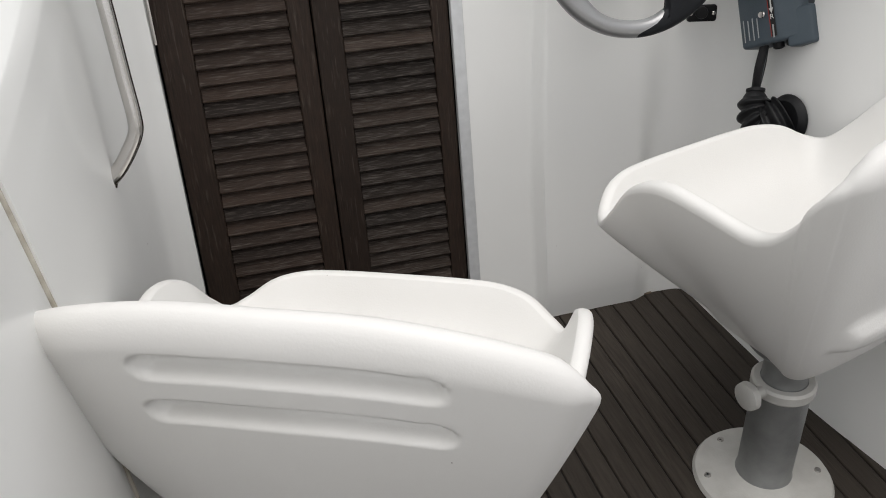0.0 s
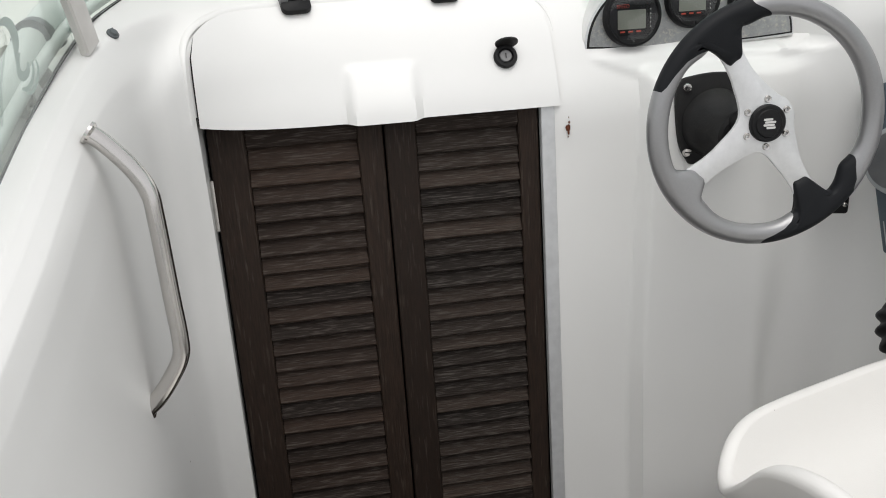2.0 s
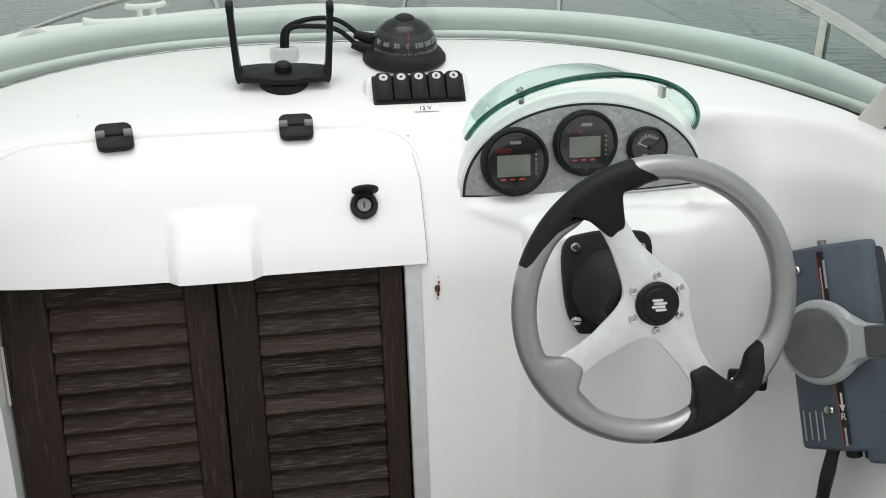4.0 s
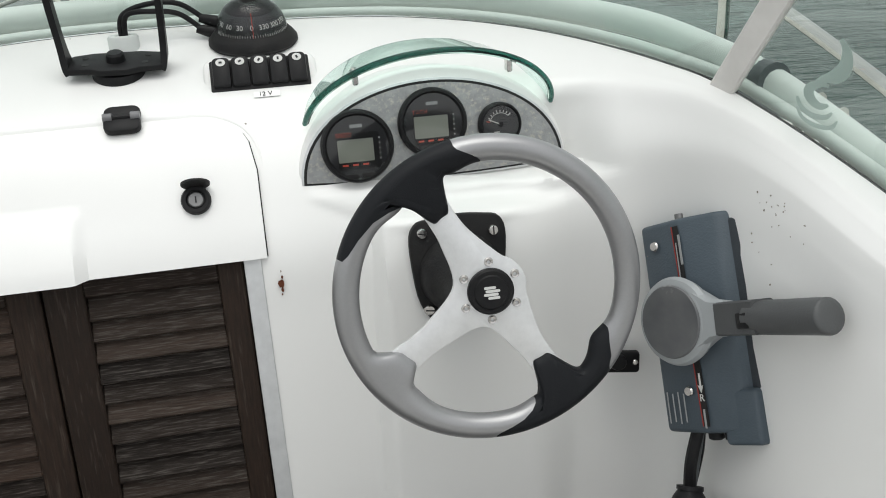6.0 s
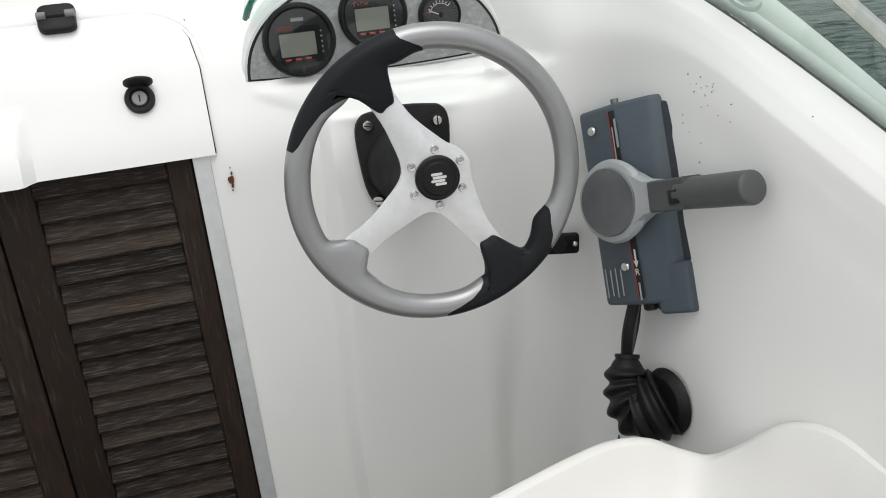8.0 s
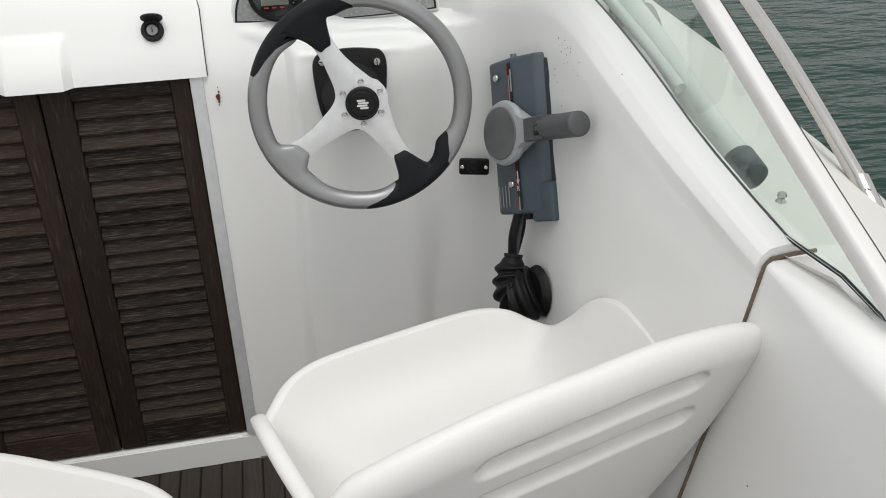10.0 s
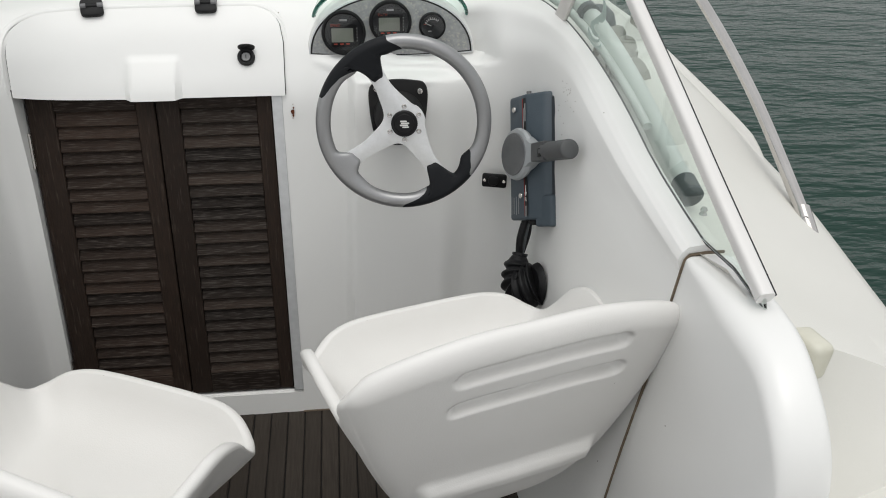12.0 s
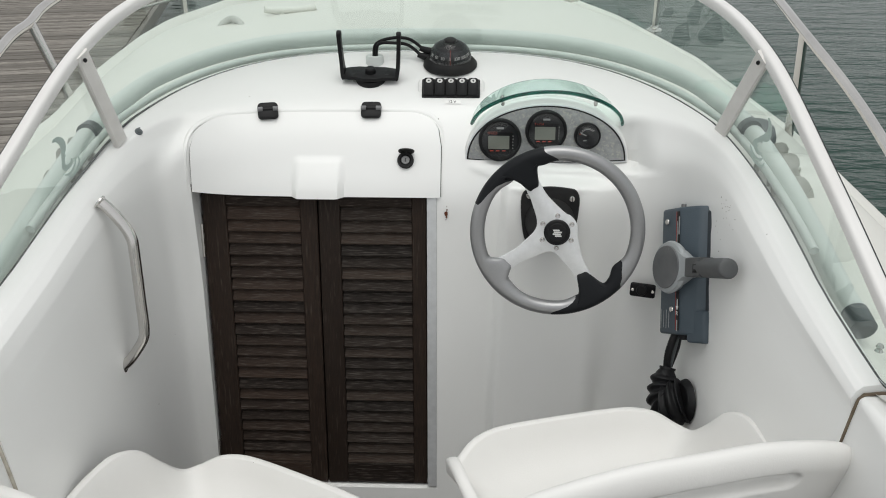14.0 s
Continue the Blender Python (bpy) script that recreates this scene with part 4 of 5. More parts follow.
# glass visor over the pod: a bowed sheet, deepest in its middle
vis = thing("visor", "bowed green glass visor over the instruments", "visor")
rows_a, rows_b = [], []
for i in range(61):
    a = math.pi * (0.03 + 0.94 * i / 60)
    x = POD_C - (POD_W / 2 + 0.000) * math.cos(a) * 0.93
    z = POD_Z0 + 0.068 + 0.098 * math.sin(a)
    deep = math.sin(a) ** 0.7
    ya = 1.732 - 0.088 * deep
    rows_a.append(Vector((x, ya, z)))
    rows_b.append(Vector((x, 1.735 + 0.030 * deep, z - 0.003 * deep)))
rows = [[p.lerp(q, t / 6) for t in range(7)] for p, q in zip(rows_a, rows_b)]
vb = grid(rows)
bmesh.ops.recalc_face_normals(vb, faces=vb.faces)
bmesh.ops.solidify(vb, geom=list(vb.faces), thickness=0.005)
vg = part("sheet", vb, VISOR, vis)
vg.visible_shadow = False
part("edge", sweep(rows_a, ring(0.0035, 10)), VEDGE, vis, "dark green polished glass edge")
for t in (17, 43):
    p = rows_a[t].lerp(rows_b[t], 0.30)
    part("clip", box(0.007, 0.014, 0.020, p + Vector((0, 0, -0.010)), 0.0015, 1), STEEL, vis, "small metal clip")

# ---- steering gear and wheel ----
HUB = Vector((0.241, 1.470, 0.768))
WN = Vector((-0.03, -1, 0.165)).normalized()
gear = thing("helm_steering", "silver and black three-spoke wheel on a black bezel", "steering wheel")
bm_ = facing((0.240, 1.6165, 0.732), Vector((0, -1, 0.14)))
plate = [(-0.062, 0.038), (-0.054, 0.062), (-0.035, 0.068), (0.0, 0.071), (0.035, 0.068), (0.055, 0.062), (0.062, 0.036), (0.054, -0.03), (0.042, -0.06), (0.03, -0.068), (-0.03, -0.068), (-0.042, -0.06), (-0.056, -0.03)]
pl = [(p.x, p.y) for p in curve_points([(x, y, 0) for x, y in plate], 60, True)]
boss = part("bezel", slab(pl, 0.008, 0.003), BLACKD, gear, "black plastic steering bezel")
at_pose(boss, bm_)
part("dome", lathe([(0.0, 0.085), (0.026, 0.085), (0.030, 0.080), (0.032, 0.050), (0.043, 0.034), (0.050, 0.020), (0.053, 0.006)], 40, m=Matrix.Translation((0, -0.004, 0.0)) @ Matrix.Rotation(radians(6), 4, "X")), BLACKD, boss)
part("shaft", sweep([(0, 0.0, 0.07), (0.001, 0.034, 0.150)], ring(0.017, 16)), BLACK, boss)
for bx, by in ((-0.045, 0.052), (0.045, 0.046), (-0.043, -0.047), (0.043, -0.049)):
    part("bolt", lathe([(0, 0.0125), (0.0055, 0.012), (0.007, 0.010), (0.0075, 0.007)], 16, m=Matrix.Translation((bx, by, 0))), STEEL, boss, "slotted steel bolt")
    part("slot", box(0.0115, 0.0015, 0.0008, (bx, by, 0.0125), turn=Matrix.Rotation(0.7 + bx * 20, 4, "Z")), BLACKP, boss)

WM = facing(HUB, WN)
WR = 0.1555
SPOKES = (119.0, 214.0, 302.0)


BULGES = ((119, 9.0, 0.043, 6), (104, 8, 0.006, 2), (133, 9, 0.008, 2), (214, 9.5, 0.024, 5), (226, 12, 0.008, 2), (302, 9.0, 0.043, 6), (290, 8, 0.006, 2), (329, 8, 0.011, 2))


def rim_piece(start, end, thick, n=70):
    """A stretch of rim; start and end: angles on its outer and its inner side."""
    rows = []
    for i in range(n + 1):
        row = []
        for j in range(20):
            b = 2 * math.pi * j / 20
            side = smooth01(0.0, 0.8, (1 + math.cos(b)) / 2)
            a0, a1 = (e[1] + (e[0] - e[1]) * side for e in (start, end))
            a = a0 + (a1 - a0) * i / n
            inn = sum(h * math.exp(-((abs(a - c) / w) ** e)) for c, w, h, e in BULGES)
            dr, dz = thick * math.cos(b), thick * 1.02 * math.sin(b)
            if dr < 0:
                dr -= inn * (-math.cos(b)) ** 0.8
                dz *= 1 - 0.25 * min(1, inn / 0.03)
            row.append(((WR + dr) * math.cos(radians(a)), (WR + dr) * math.sin(radians(a)), dz + 0.006))
        rows.append(row)
    bm = bmesh.new()
    vs = [[bm.verts.new(p) for p in r] for r in rows]
    for a, b in zip(vs, vs[1:]):
        for j in range(20):
            bm.faces.new((a[j], a[(j + 1) % 20], b[(j + 1) % 20], b[j]))
    return bm


# spoke plate
outline = []
for k, s in enumerate(SPOKES):
    nxt = SPOKES[(k + 1) % 3] + (360 if k == 2 else 0)
    d, nrm = Vector((math.cos(radians(s)), math.sin(radians(s)))), Vector((-math.sin(radians(s)), math.cos(radians(s))))
    arms = ((0.070, 0.0175), (0.098, 0.0150), (0.130, 0.0148))
    for r_, w_ in arms:
        p = d * r_ - nrm * w_
        outline.append((p.x, p.y))
    for r_, w_ in arms[::-1]:
        p = d * r_ + nrm * w_
        outline.append((p.x, p.y))
    gap = nxt - s
    rr = 0.041 if gap < 150 else 0.0415
    for t in ((0.5,) if gap < 150 else (0.27, 0.38, 0.5, 0.62, 0.73)):
        a = radians(s + gap * t)
        outline.append((rr * math.cos(a), rr * math.sin(a)))
outline = [(p.x, p.y) for p in curve_points([(x, y, 0) for x, y in outline], 190, True)]
wheel = part("spoke_plate", slab(outline, 0.005, 0.0012, m=Matrix.Translation((0, 0, 0.001))), SPOKE, gear, "satin aluminium three-arm spoke plate")
at_pose(wheel, WM)
part("grip", rim_piece((101, 91), (161, 131), 0.0143), GRIP, wheel, "moulded black rubber grip")
part("rim", rim_piece((161, 131), (268, 288), 0.0143), SILVER, wheel, "silver painted rim")
part("grip", rim_piece((268, 288), (321, 337), 0.0143), GRIP, wheel, "moulded black rubber grip")
part("rim", rim_piece((321, 337), (461, 451), 0.0143), SILVER, wheel, "silver painted rim")
cap = part("hub_cap", lathe([(0, 0.0145), (0.018, 0.0142), (0.0195, 0.0125), (0.0235, 0.0125), (0.0255, 0.0105), (0.0258, 0.005)], 40), BLACK, wheel, "black hub cap with pale bars")
for j, (w_, o_) in enumerate(((0.013, -0.002), (0.016, 0.001), (0.016, -0.001), (0.013, 0.002))):
    part("emblem_bar", slab(rounded(w_, 0.003, 0.0013, 3), 0.0005, m=Matrix.Translation((o_, 0.0057 - 0.0038 * j, 0.0144))), WHITEP, wheel)
for j in range(6):
    a = radians(90 + 60 * j)
    sc_ = part("screw", lathe([(0.0018, 0.0065), (0.0022, 0.0082), (0.0042, 0.0086), (0.0052, 0.006)], 16, m=Matrix.Translation((0.0325 * math.cos(a), 0.0325 * math.sin(a), 0))), STEEL, wheel, "steel socket screw")

# ---- engine control box ----
CA = Vector((0.56, -0.80, 0.215)).normalized()
CU = (Vector((0.0, 0.45, 0.893)) - CA * Vector((0.0, 0.45, 0.893)).dot(CA)).normalized()
CN = CA.cross(CU).normalized()
CM = Matrix((CA, CU, CN)).transposed().to_4x4()
CM.translation = Vector((0.4895, 1.480, 0.681))
CM = CM @ Matrix.Rotation(radians(-16), 4, "Y") @ Matrix.Rotation(radians(11), 4, "Z") @ Matrix.Diagonal((1.09, 1.0, 1.0, 1.0))
ctl = thing("throttle_control", "slate blue engine control box with grey lever on side wall", "throttle")
at_pose(ctl, CM)


def prism(section, y0, y1, bevel=0.004):
    """An outline in (x, z) carried along y, all edges rounded."""
    bm = bmesh.new()
    a = [bm.verts.new((x, y0, z)) for x, z in section]
    b = [bm.verts.new((x, y1, z)) for x, z in section]
    n = len(a)
    for i in range(n):
        bm.faces.new((a[i], a[(i + 1) % n], b[(i + 1) % n], b[i]))
    bm.faces.new(a[::-1])
    bm.faces.new(b)
    bmesh.ops.recalc_face_normals(bm, faces=bm.faces)
    bmesh.ops.bevel(bm, geom=list(bm.edges), offset=bevel, segments=3, affect="EDGES", profile=0.5)
    return bm


part("body", prism([(-0.058, -0.055), (-0.058, 0.002), (0.002, 0.004), (0.044, -0.014), (0.056, -0.036), (0.056, -0.055)], -0.128, 0.128, 0.006), BOXB, ctl)
part("back_plate", prism([(0.030, -0.075), (0.030, -0.026), (0.070, -0.027), (0.079, -0.036), (0.080, -0.075)], -0.082, 0.120, 0.005), BOXE, ctl, "darker rear housing")
part("corner_block", prism([(0.020, -0.05), (0.020, -0.006), (0.060, -0.018), (0.064, -0.05)], -0.142, -0.078, 0.005), BOXB, ctl)
for sy, sx, nm in ((0.100, -0.034, 0), (-0.078, -0.012, 0)):
    part("screw", lathe([(0, 0.005), (0.005, 0.0048), (0.0062, 0.003)], 14, m=Matrix.Translation((sx, sy, 0.003))), STEEL, ctl)
part("stripe", box(0.0085, 0.238, 0.0006, (0.0035, 0.0, 0.0042), turn=Matrix.Rotation(radians(1.5), 4, "Z")), BLACKP, ctl, "black stripe with a red line")
part("line", box(0.0012, 0.238, 0.0006, (-0.0013, 0.0, 0.0050), turn=Matrix.Rotation(radians(1.5), 4, "Z")), REDD, ctl)
part("brand_bar", box(0.0030, 0.036, 0.0006, (0.0050, 0.090, 0.0052)), GREYP, ctl)
part("text_bar", box(0.0014, 0.050, 0.0006, (-0.0005, 0.074, 0.0052)), GREYP, ctl)
part("text_bar", box(0.0025, 0.022, 0.0006, (0.006, -0.110, 0.0052)), GREYP, ctl)
for k, (nm, yy, sg) in enumerate((("F", 0.043, 1), ("R", -0.086, -1))):
    writing("letter", nm, 0.012, WHITEP, ctl, Matrix.Translation((0.006, yy, 0.0056)))
    arrow = [(-0.0012, -0.011), (0.0012, -0.011), (0.0012, 0.004), (0.004, 0.003), (0, 0.012), (-0.004, 0.003), (-0.0012, 0.004)]
    part("arrow", slab([(x, y * sg) for x, y in (arrow if sg > 0 else arrow[::-1])], 0.0005, m=Matrix.Translation((0.006, yy - sg * 0.018, 0.0052))), WHITEP, ctl)
for k in range(4):
    part("text_bar", box(0.0016, 0.038 - 0.004 * (k % 2), 0.0005, (-0.048 + 0.0085 * k, -0.098, 0.0040)), GREYP, ctl)
lever = part("lever", lathe([(0.0, 0.026), (0.043, 0.026), (0.050, 0.023), (0.053, 0.017), (0.050, 0.009), (0.034, 0.004), (0.0, 0.003)], 48, m=Matrix.Translation((-0.005, 0.006, 0))), LEVERG, ctl, "light grey control lever with dark grip")
part("disc", lathe([(0.0, 0.0285), (0.042, 0.0285), (0.0435, 0.0265)], 44, m=Matrix.Translation((-0.005, 0.006, 0))), DISC, lever, "scuffed dark disc")
arm = [(-0.005, 0.006, 0.014), (0.030, 0.005, 0.013), (0.048, 0.004, 0.013), (0.068, 0.003, 0.015)]
part("arm", sweep(arm, lambda t: [(x * (0.046 - 0.027 * min(1, t * 1.35)), y * 0.012) for x, y in ((-0.9, -1), (0.9, -1), (1, -0.5), (1, 0.5), (0.9, 1), (-0.9, 1), (-1, 0.5), (-1, -0.5))], up=(0, 0, 1)), LEVERG, lever)
part("block", sweep([(0.062, 0.003, 0.014), (0.100, 0.0015, 0.022), (0.120, 0.001, 0.026)], [(x * 0.0185, y * 0.014) for x, y in ((-0.9, -1), (0.9, -1), (1, -0.8), (1, 0.8), (0.9, 1), (-0.9, 1), (-1, 0.8), (-1, -0.8))], up=(0, 0, 1)), LEVERD, lever, "dark grey lever shank")
gs = [(0.106, 0.001, 0.023), (0.118, 0.0, 0.0255), (0.150, -0.002, 0.032), (0.186, -0.004, 0.040), (0.200, -0.005, 0.043), (0.206, -0.005, 0.044)]
part("grip", sweep(curve_points(gs, 30), lambda t: ring(0.0182 * (1 if t < 0.86 else math.sqrt(max(0.12, 1 - ((t - 0.86) / 0.15) ** 2))), 20), up=(0, 0, 1)), LEVERD, lever, "rounded dark grey grip")
part("rocker", box(0.018, 0.017, 0.006, (0.104, -0.001, 0.0375), 0.002, 2, Matrix.Rotation(radians(-12), 4, "Y")), BLACK, lever, "black rocker switch")
for kx in (-0.004, 0.020):
    part("knob", lathe([(0, 0), (0.009, 0), (0.009, 0.010), (0.006, 0.012)], 14, m=Matrix.Translation((kx, -0.126, -0.020)) @ Matrix.Rotation(radians(90), 4, "X")), BLACK, ctl)
part("peg", lathe([(0, 0.008), (0.005, 0.008), (0.005, 0)], 12, m=Matrix.Translation((-0.006, 0.127, -0.012)) @ Matrix.Rotation(radians(-90), 4, "X")), DULL, ctl)

hose = thing("cable_boot", "black corrugated rubber cable boot fixed to the side wall", "cable boot")
cable_top = CM @ Vector((-0.030, -0.122, -0.022))
bp = curve_points([(0.482, 1.440, 0.478), (0.475, 1.424, 0.452), (0.472, 1.404, 0.434), (0.478, 1.388, 0.426), (0.488, 1.380, 0.432), (0.506, 1.375, 0.442)], 90)
for k in range(3):
    o = Vector((0.004 * (k - 1), 0.006 * (k - 1), 0))
    part("cable", sweep(curve_points([cable_top + o * 1.3, cable_top.lerp(Vector(bp[0]), 0.5) + o * 1.6 + Vector((0.003 * (k - 1), 0, 0)), Vector(bp[0]) + o * 0.8], 16), ring(0.0078, 10), up=(1, 0, 0)), BELLOW if k != 1 else GREYB, hose)
part("bellows", sweep(bp, lambda t: ring(lerp_table(t, [0, 0.06, 0.1, 0.5, 0.8, 1.0], [0.013, 0.015, 0.024, 0.036, 0.042, 0.043]) + 0.0042 * math.sin(t * 2 * math.pi * 7.5) * smooth01(0.03, 0.12, t), 26), up=(0.3, 1, 0)), BELLOW, hose, angle=1.2)
part("collar", sweep(bp[:5], ring(0.0165, 18), up=(0.3, 1, 0)), BELLOW, hose)
part("flange", lathe([(0, 0.012), (0.034, 0.012), (0.041, 0.007), (0.044, 0.0)], 36, m=facing((0.509, 1.374, 0.442), (-1, -0.15, 0.10))), BELLOW, hose)

sock = thing("power_socket", "small black power socket with two screws on the bulkhead", "socket")
at_pose(sock, facing((0.448, 1.590, 0.578), (-0.28, -1, 0.12)))
part("plate", slab(rounded(0.054, 0.030, 0.005), 0.007, 0.002), BLACK, sock)
part("cap", lathe([(0, 0.014), (0.010, 0.0135), (0.0115, 0.011), (0.0115, 0.006)], 24, m=Matrix.Translation((-0.002, 0.002, 0))), BLACK, sock)
for kx in (-0.021, 0.021):
    part("screw", lathe([(0, 0.0085), (0.003, 0.0082), (0.004, 0.007)], 12, m=Matrix.Translation((kx, 0, 0))), STEEL, sock)

tri = thing("warning_label", "small blue triangular label with a steel screw low on the wall", "label")
at_pose(tri, facing((0.4875, 1.442, 0.300), (-1, -0.12, 0.14)))
part("sheet", slab([(-0.020, -0.016), (0.018, -0.020), (-0.016, 0.022)], 0.0008), BLUEL, tri)
part("screw", lathe([(0, 0.004), (0.004, 0.0035), (0.006, 0.0008)], 14, m=Matrix.Translation((-0.009, 0.001, 0))), STEEL, tri)

rust = thing("rust_stain", "small rusty chip in the gelcoat beside the door jamb", "rust stain")
at_pose(rust, facing((0.0185, 1.6445, 0.729), (0, -1, 0.155)))
rr_ = random.Random(5)
for cx, cy, r_ in ((0.0, 0.0, 0.0055), (0.002, 0.009, 0.0022), (0.001, -0.007, 0.003), (0.0015, 0.0165, 0.0012), (0.0, -0.013, 0.0015)):
    part("chip", slab([(cx + r_ * 0.7 * rr_.uniform(0.5, 1.2) * math.cos(a * 0.57), cy + r_ * rr_.uniform(0.6, 1.3) * math.sin(a * 0.57)) for a in range(11)], 0.0009), RUST, rust, smooth=False)

# ---- dash top ----
sw = thing("switch_panel", "panel of five black rocker switches with white symbols", "switch panel")
SM = facing((0.0245, 1.816, 0.960), (0, -0.80, 0.62))
at_pose(sw, SM)
part("pad", slab(rounded(0.150, 0.066, 0.012), 0.008, 0.007, m=Matrix.Translation((0, 0.0, -0.0165)), seg=3), GEL, sw, "raised white pad")
part("base", slab(rounded(0.130, 0.046, 0.003), 0.005, 0.0015, m=Matrix.Translation((0, 0, -0.002))), BLACKD, sw)
for k in range(5):
    rk = part("rocker", slab(rounded(0.0236, 0.041, 0.003, 4, 0.007), 0.009, 0.003, m=Matrix.Translation((-0.0496 + 0.0248 * k, 0.003, 0.002)) @ Matrix.Rotation(radians(5), 4, "X")), BLACK, sw)
    ic = part("symbol", slab([(0.0062 * math.cos(a * 0.3927), 0.0050 * math.sin(a * 0.3927)) for a in range(16)], 0.0006, m=Matrix.Translation((-0.0496 + 0.0248 * k, 0.0145, 0.0123)) @ Matrix.Rotation(radians(5), 4, "X")), WHITEP, rk)
    part("mark", box(0.004, 0.0026, 0.0005, (-0.0496 + 0.0248 * k, 0.0145, 0.0132), turn=Matrix.Rotation(0.5 * k, 4, "Z")), BLACKP, rk)
lab = thing("voltage_label", "small white label reading 12 V", "label")
at_pose(lab, facing((0.030, 1.7835, 0.9395), (0, -0.62, 0.78)))
part("sheet", slab(rounded(0.034, 0.0090, 0.001), 0.0001), GEL, lab)
writing("word", "12 V", 0.0095, BLACKP, lab, Matrix.Translation((-0.002, 0, 0.0007)))

comp = thing("compass", "black dashboard compass with a smoked dome", "compass")
at_pose(comp, facing((0.020, 1.925, 0.988), (0, -0.20, 1), (0, 1, 0)))
part("base", lathe([(0.0, -0.004), (0.059, -0.004), (0.063, 0.001), (0.0625, 0.007), (0.057, 0.014), (0.052, 0.019), (0.047, 0.018)], 56, m=Matrix.Diagonal((1, 0.86, 1, 1))), BLACKD, comp)
part("card", lathe([(0.0, 0.045), (0.030, 0.043), (0.035, 0.036), (0.040, 0.018), (0.040, 0.010), (0.0, 0.010)], 48, m=Matrix.Diagonal((1, 0.9, 1, 1))), FACE, comp)
for k, word in enumerate(("90", "60", "30", "0", "330", "300", "270")):
    a = radians(-90 + (k - 3) * 24)
    c, s_ = math.cos(a), math.sin(a)
    m = facing((0.0385 * c, 0.0385 * 0.9 * s_, 0.027), (c, s_, 0.35))
    writing("numeral", word, 0.0095, WHITEP, comp, m @ Matrix.Translation((0, 0.003, 0.002)))
    for q in range(5):
        a2 = a + radians((q - 2) * 4.8)
        part("tick", box(0.0006, 0.006 if q == 2 else 0.0035, 0.0004), WHITEP, comp).matrix_basis = facing((0.0405 * math.cos(a2), 0.0405 * 0.9 * math.sin(a2), 0.0185), (math.cos(a2), math.sin(a2), 0.35)) @ Matrix.Translation((0, 0, 0.0012))
part("lubber_line", sweep([(0.001, -0.0415, 0.018), (0.001, -0.037, 0.038), (0.001, -0.026, 0.0475)], ring(0.0005, 6), up=(1, 0, 0)), REDP, comp, "red lubber line")
dm = part("dome", lathe([(0.0, 0.0605), (0.012, 0.060), (0.024, 0.056), (0.034, 0.049), (0.041, 0.039), (0.045, 0.028), (0.0465, 0.018)], 48, m=Matrix.Diagonal((1.07, 0.93, 1.05, 1))), DOME, comp, "smoked clear dome")
dm.visible_shadow = False
part("hood", grid([[(0.0485 * math.cos(b) * math.cos(a), 0.043 * math.sin(a) * math.cos(b), 0.018 + 0.046 * math.sin(b)) for b in [math.pi / 2 * j / 12 for j in range(13)]] for a in [math.pi * (0.05 + 0.9 * i / 24) for i in range(25)]]), BLACKD, comp, "black half hood")
part("top_knob", lathe([(0, 0.067), (0.010, 0.0665), (0.014, 0.064), (0.016, 0.057)], 24), BLACKD, comp)

brk = thing("gimbal_bracket", "empty black plastic instrument bracket on the dash", "bracket")
at_pose(brk, facing((-0.161, 1.868, 0.965), (0.02, -0.28, 1), (0, 1, 0)))
part("foot", lathe([(0, 0), (0.034, 0), (0.034, 0.005), (0.031, 0.011), (0.0, 0.012)], 40), BLACK, brk)
bs = [(-0.064, -0.016), (-0.056, -0.022), (-0.03, -0.0235), (-0.016, -0.030), (0.016, -0.030), (0.03, -0.0235), (0.056, -0.022), (0.064, -0.016), (0.064, 0.014), (0.056, 0.022), (0.03, 0.028), (-0.03, 0.028), (-0.056, 0.022), (-0.064, 0.014)]
part("plate", slab(bs, 0.008, 0.003, m=Matrix.Translation((0, 0, 0.014))), BLACK, brk)
part("knob", lathe([(0.0, 0.034), (0.009, 0.0335), (0.0115, 0.031), (0.0125, 0.022)], 24), BLACK, brk)
for sx in (-1, 1):
    arm_ = [(sx * 0.059, 0.0, 0.014), (sx * 0.062, 0.0, 0.022), (sx * 0.064, 0.002, 0.048), (sx * 0.066, 0.004, 0.088), (sx * 0.0665, 0.005, 0.110)]
    ap = part("arm", sweep(curve_points(arm_, 24), lambda t: [(x * 0.0042, y * (0.021 - 0.0115 * smooth01(0, 0.6, t))) for x, y in ((-1, -1), (1, -1), (1, 1), (-1, 1))], up=(0, 1, 0)), BLACK, brk, smooth=False)
    part("tip", lathe([(0, 0.005), (0.008, 0.005), (0.0095, 0.003), (0.0095, -0.003), (0.008, -0.005), (0, -0.005)], 20, m=Matrix.Translation((sx * 0.0665, 0.005, 0.111)) @ Matrix.Rotation(radians(90), 4, "Y")), BLACK, ap)
for hx, hy in ((-0.04, 0.012), (-0.038, -0.010), (0.04, 0.012), (0.038, -0.010)):
    part("hole", lathe([(0, 0.0225), (0.0042, 0.0225), (0.0042, 0.021)], 14, m=Matrix.Translation((hx, hy, 0))), BLACKP, brk)

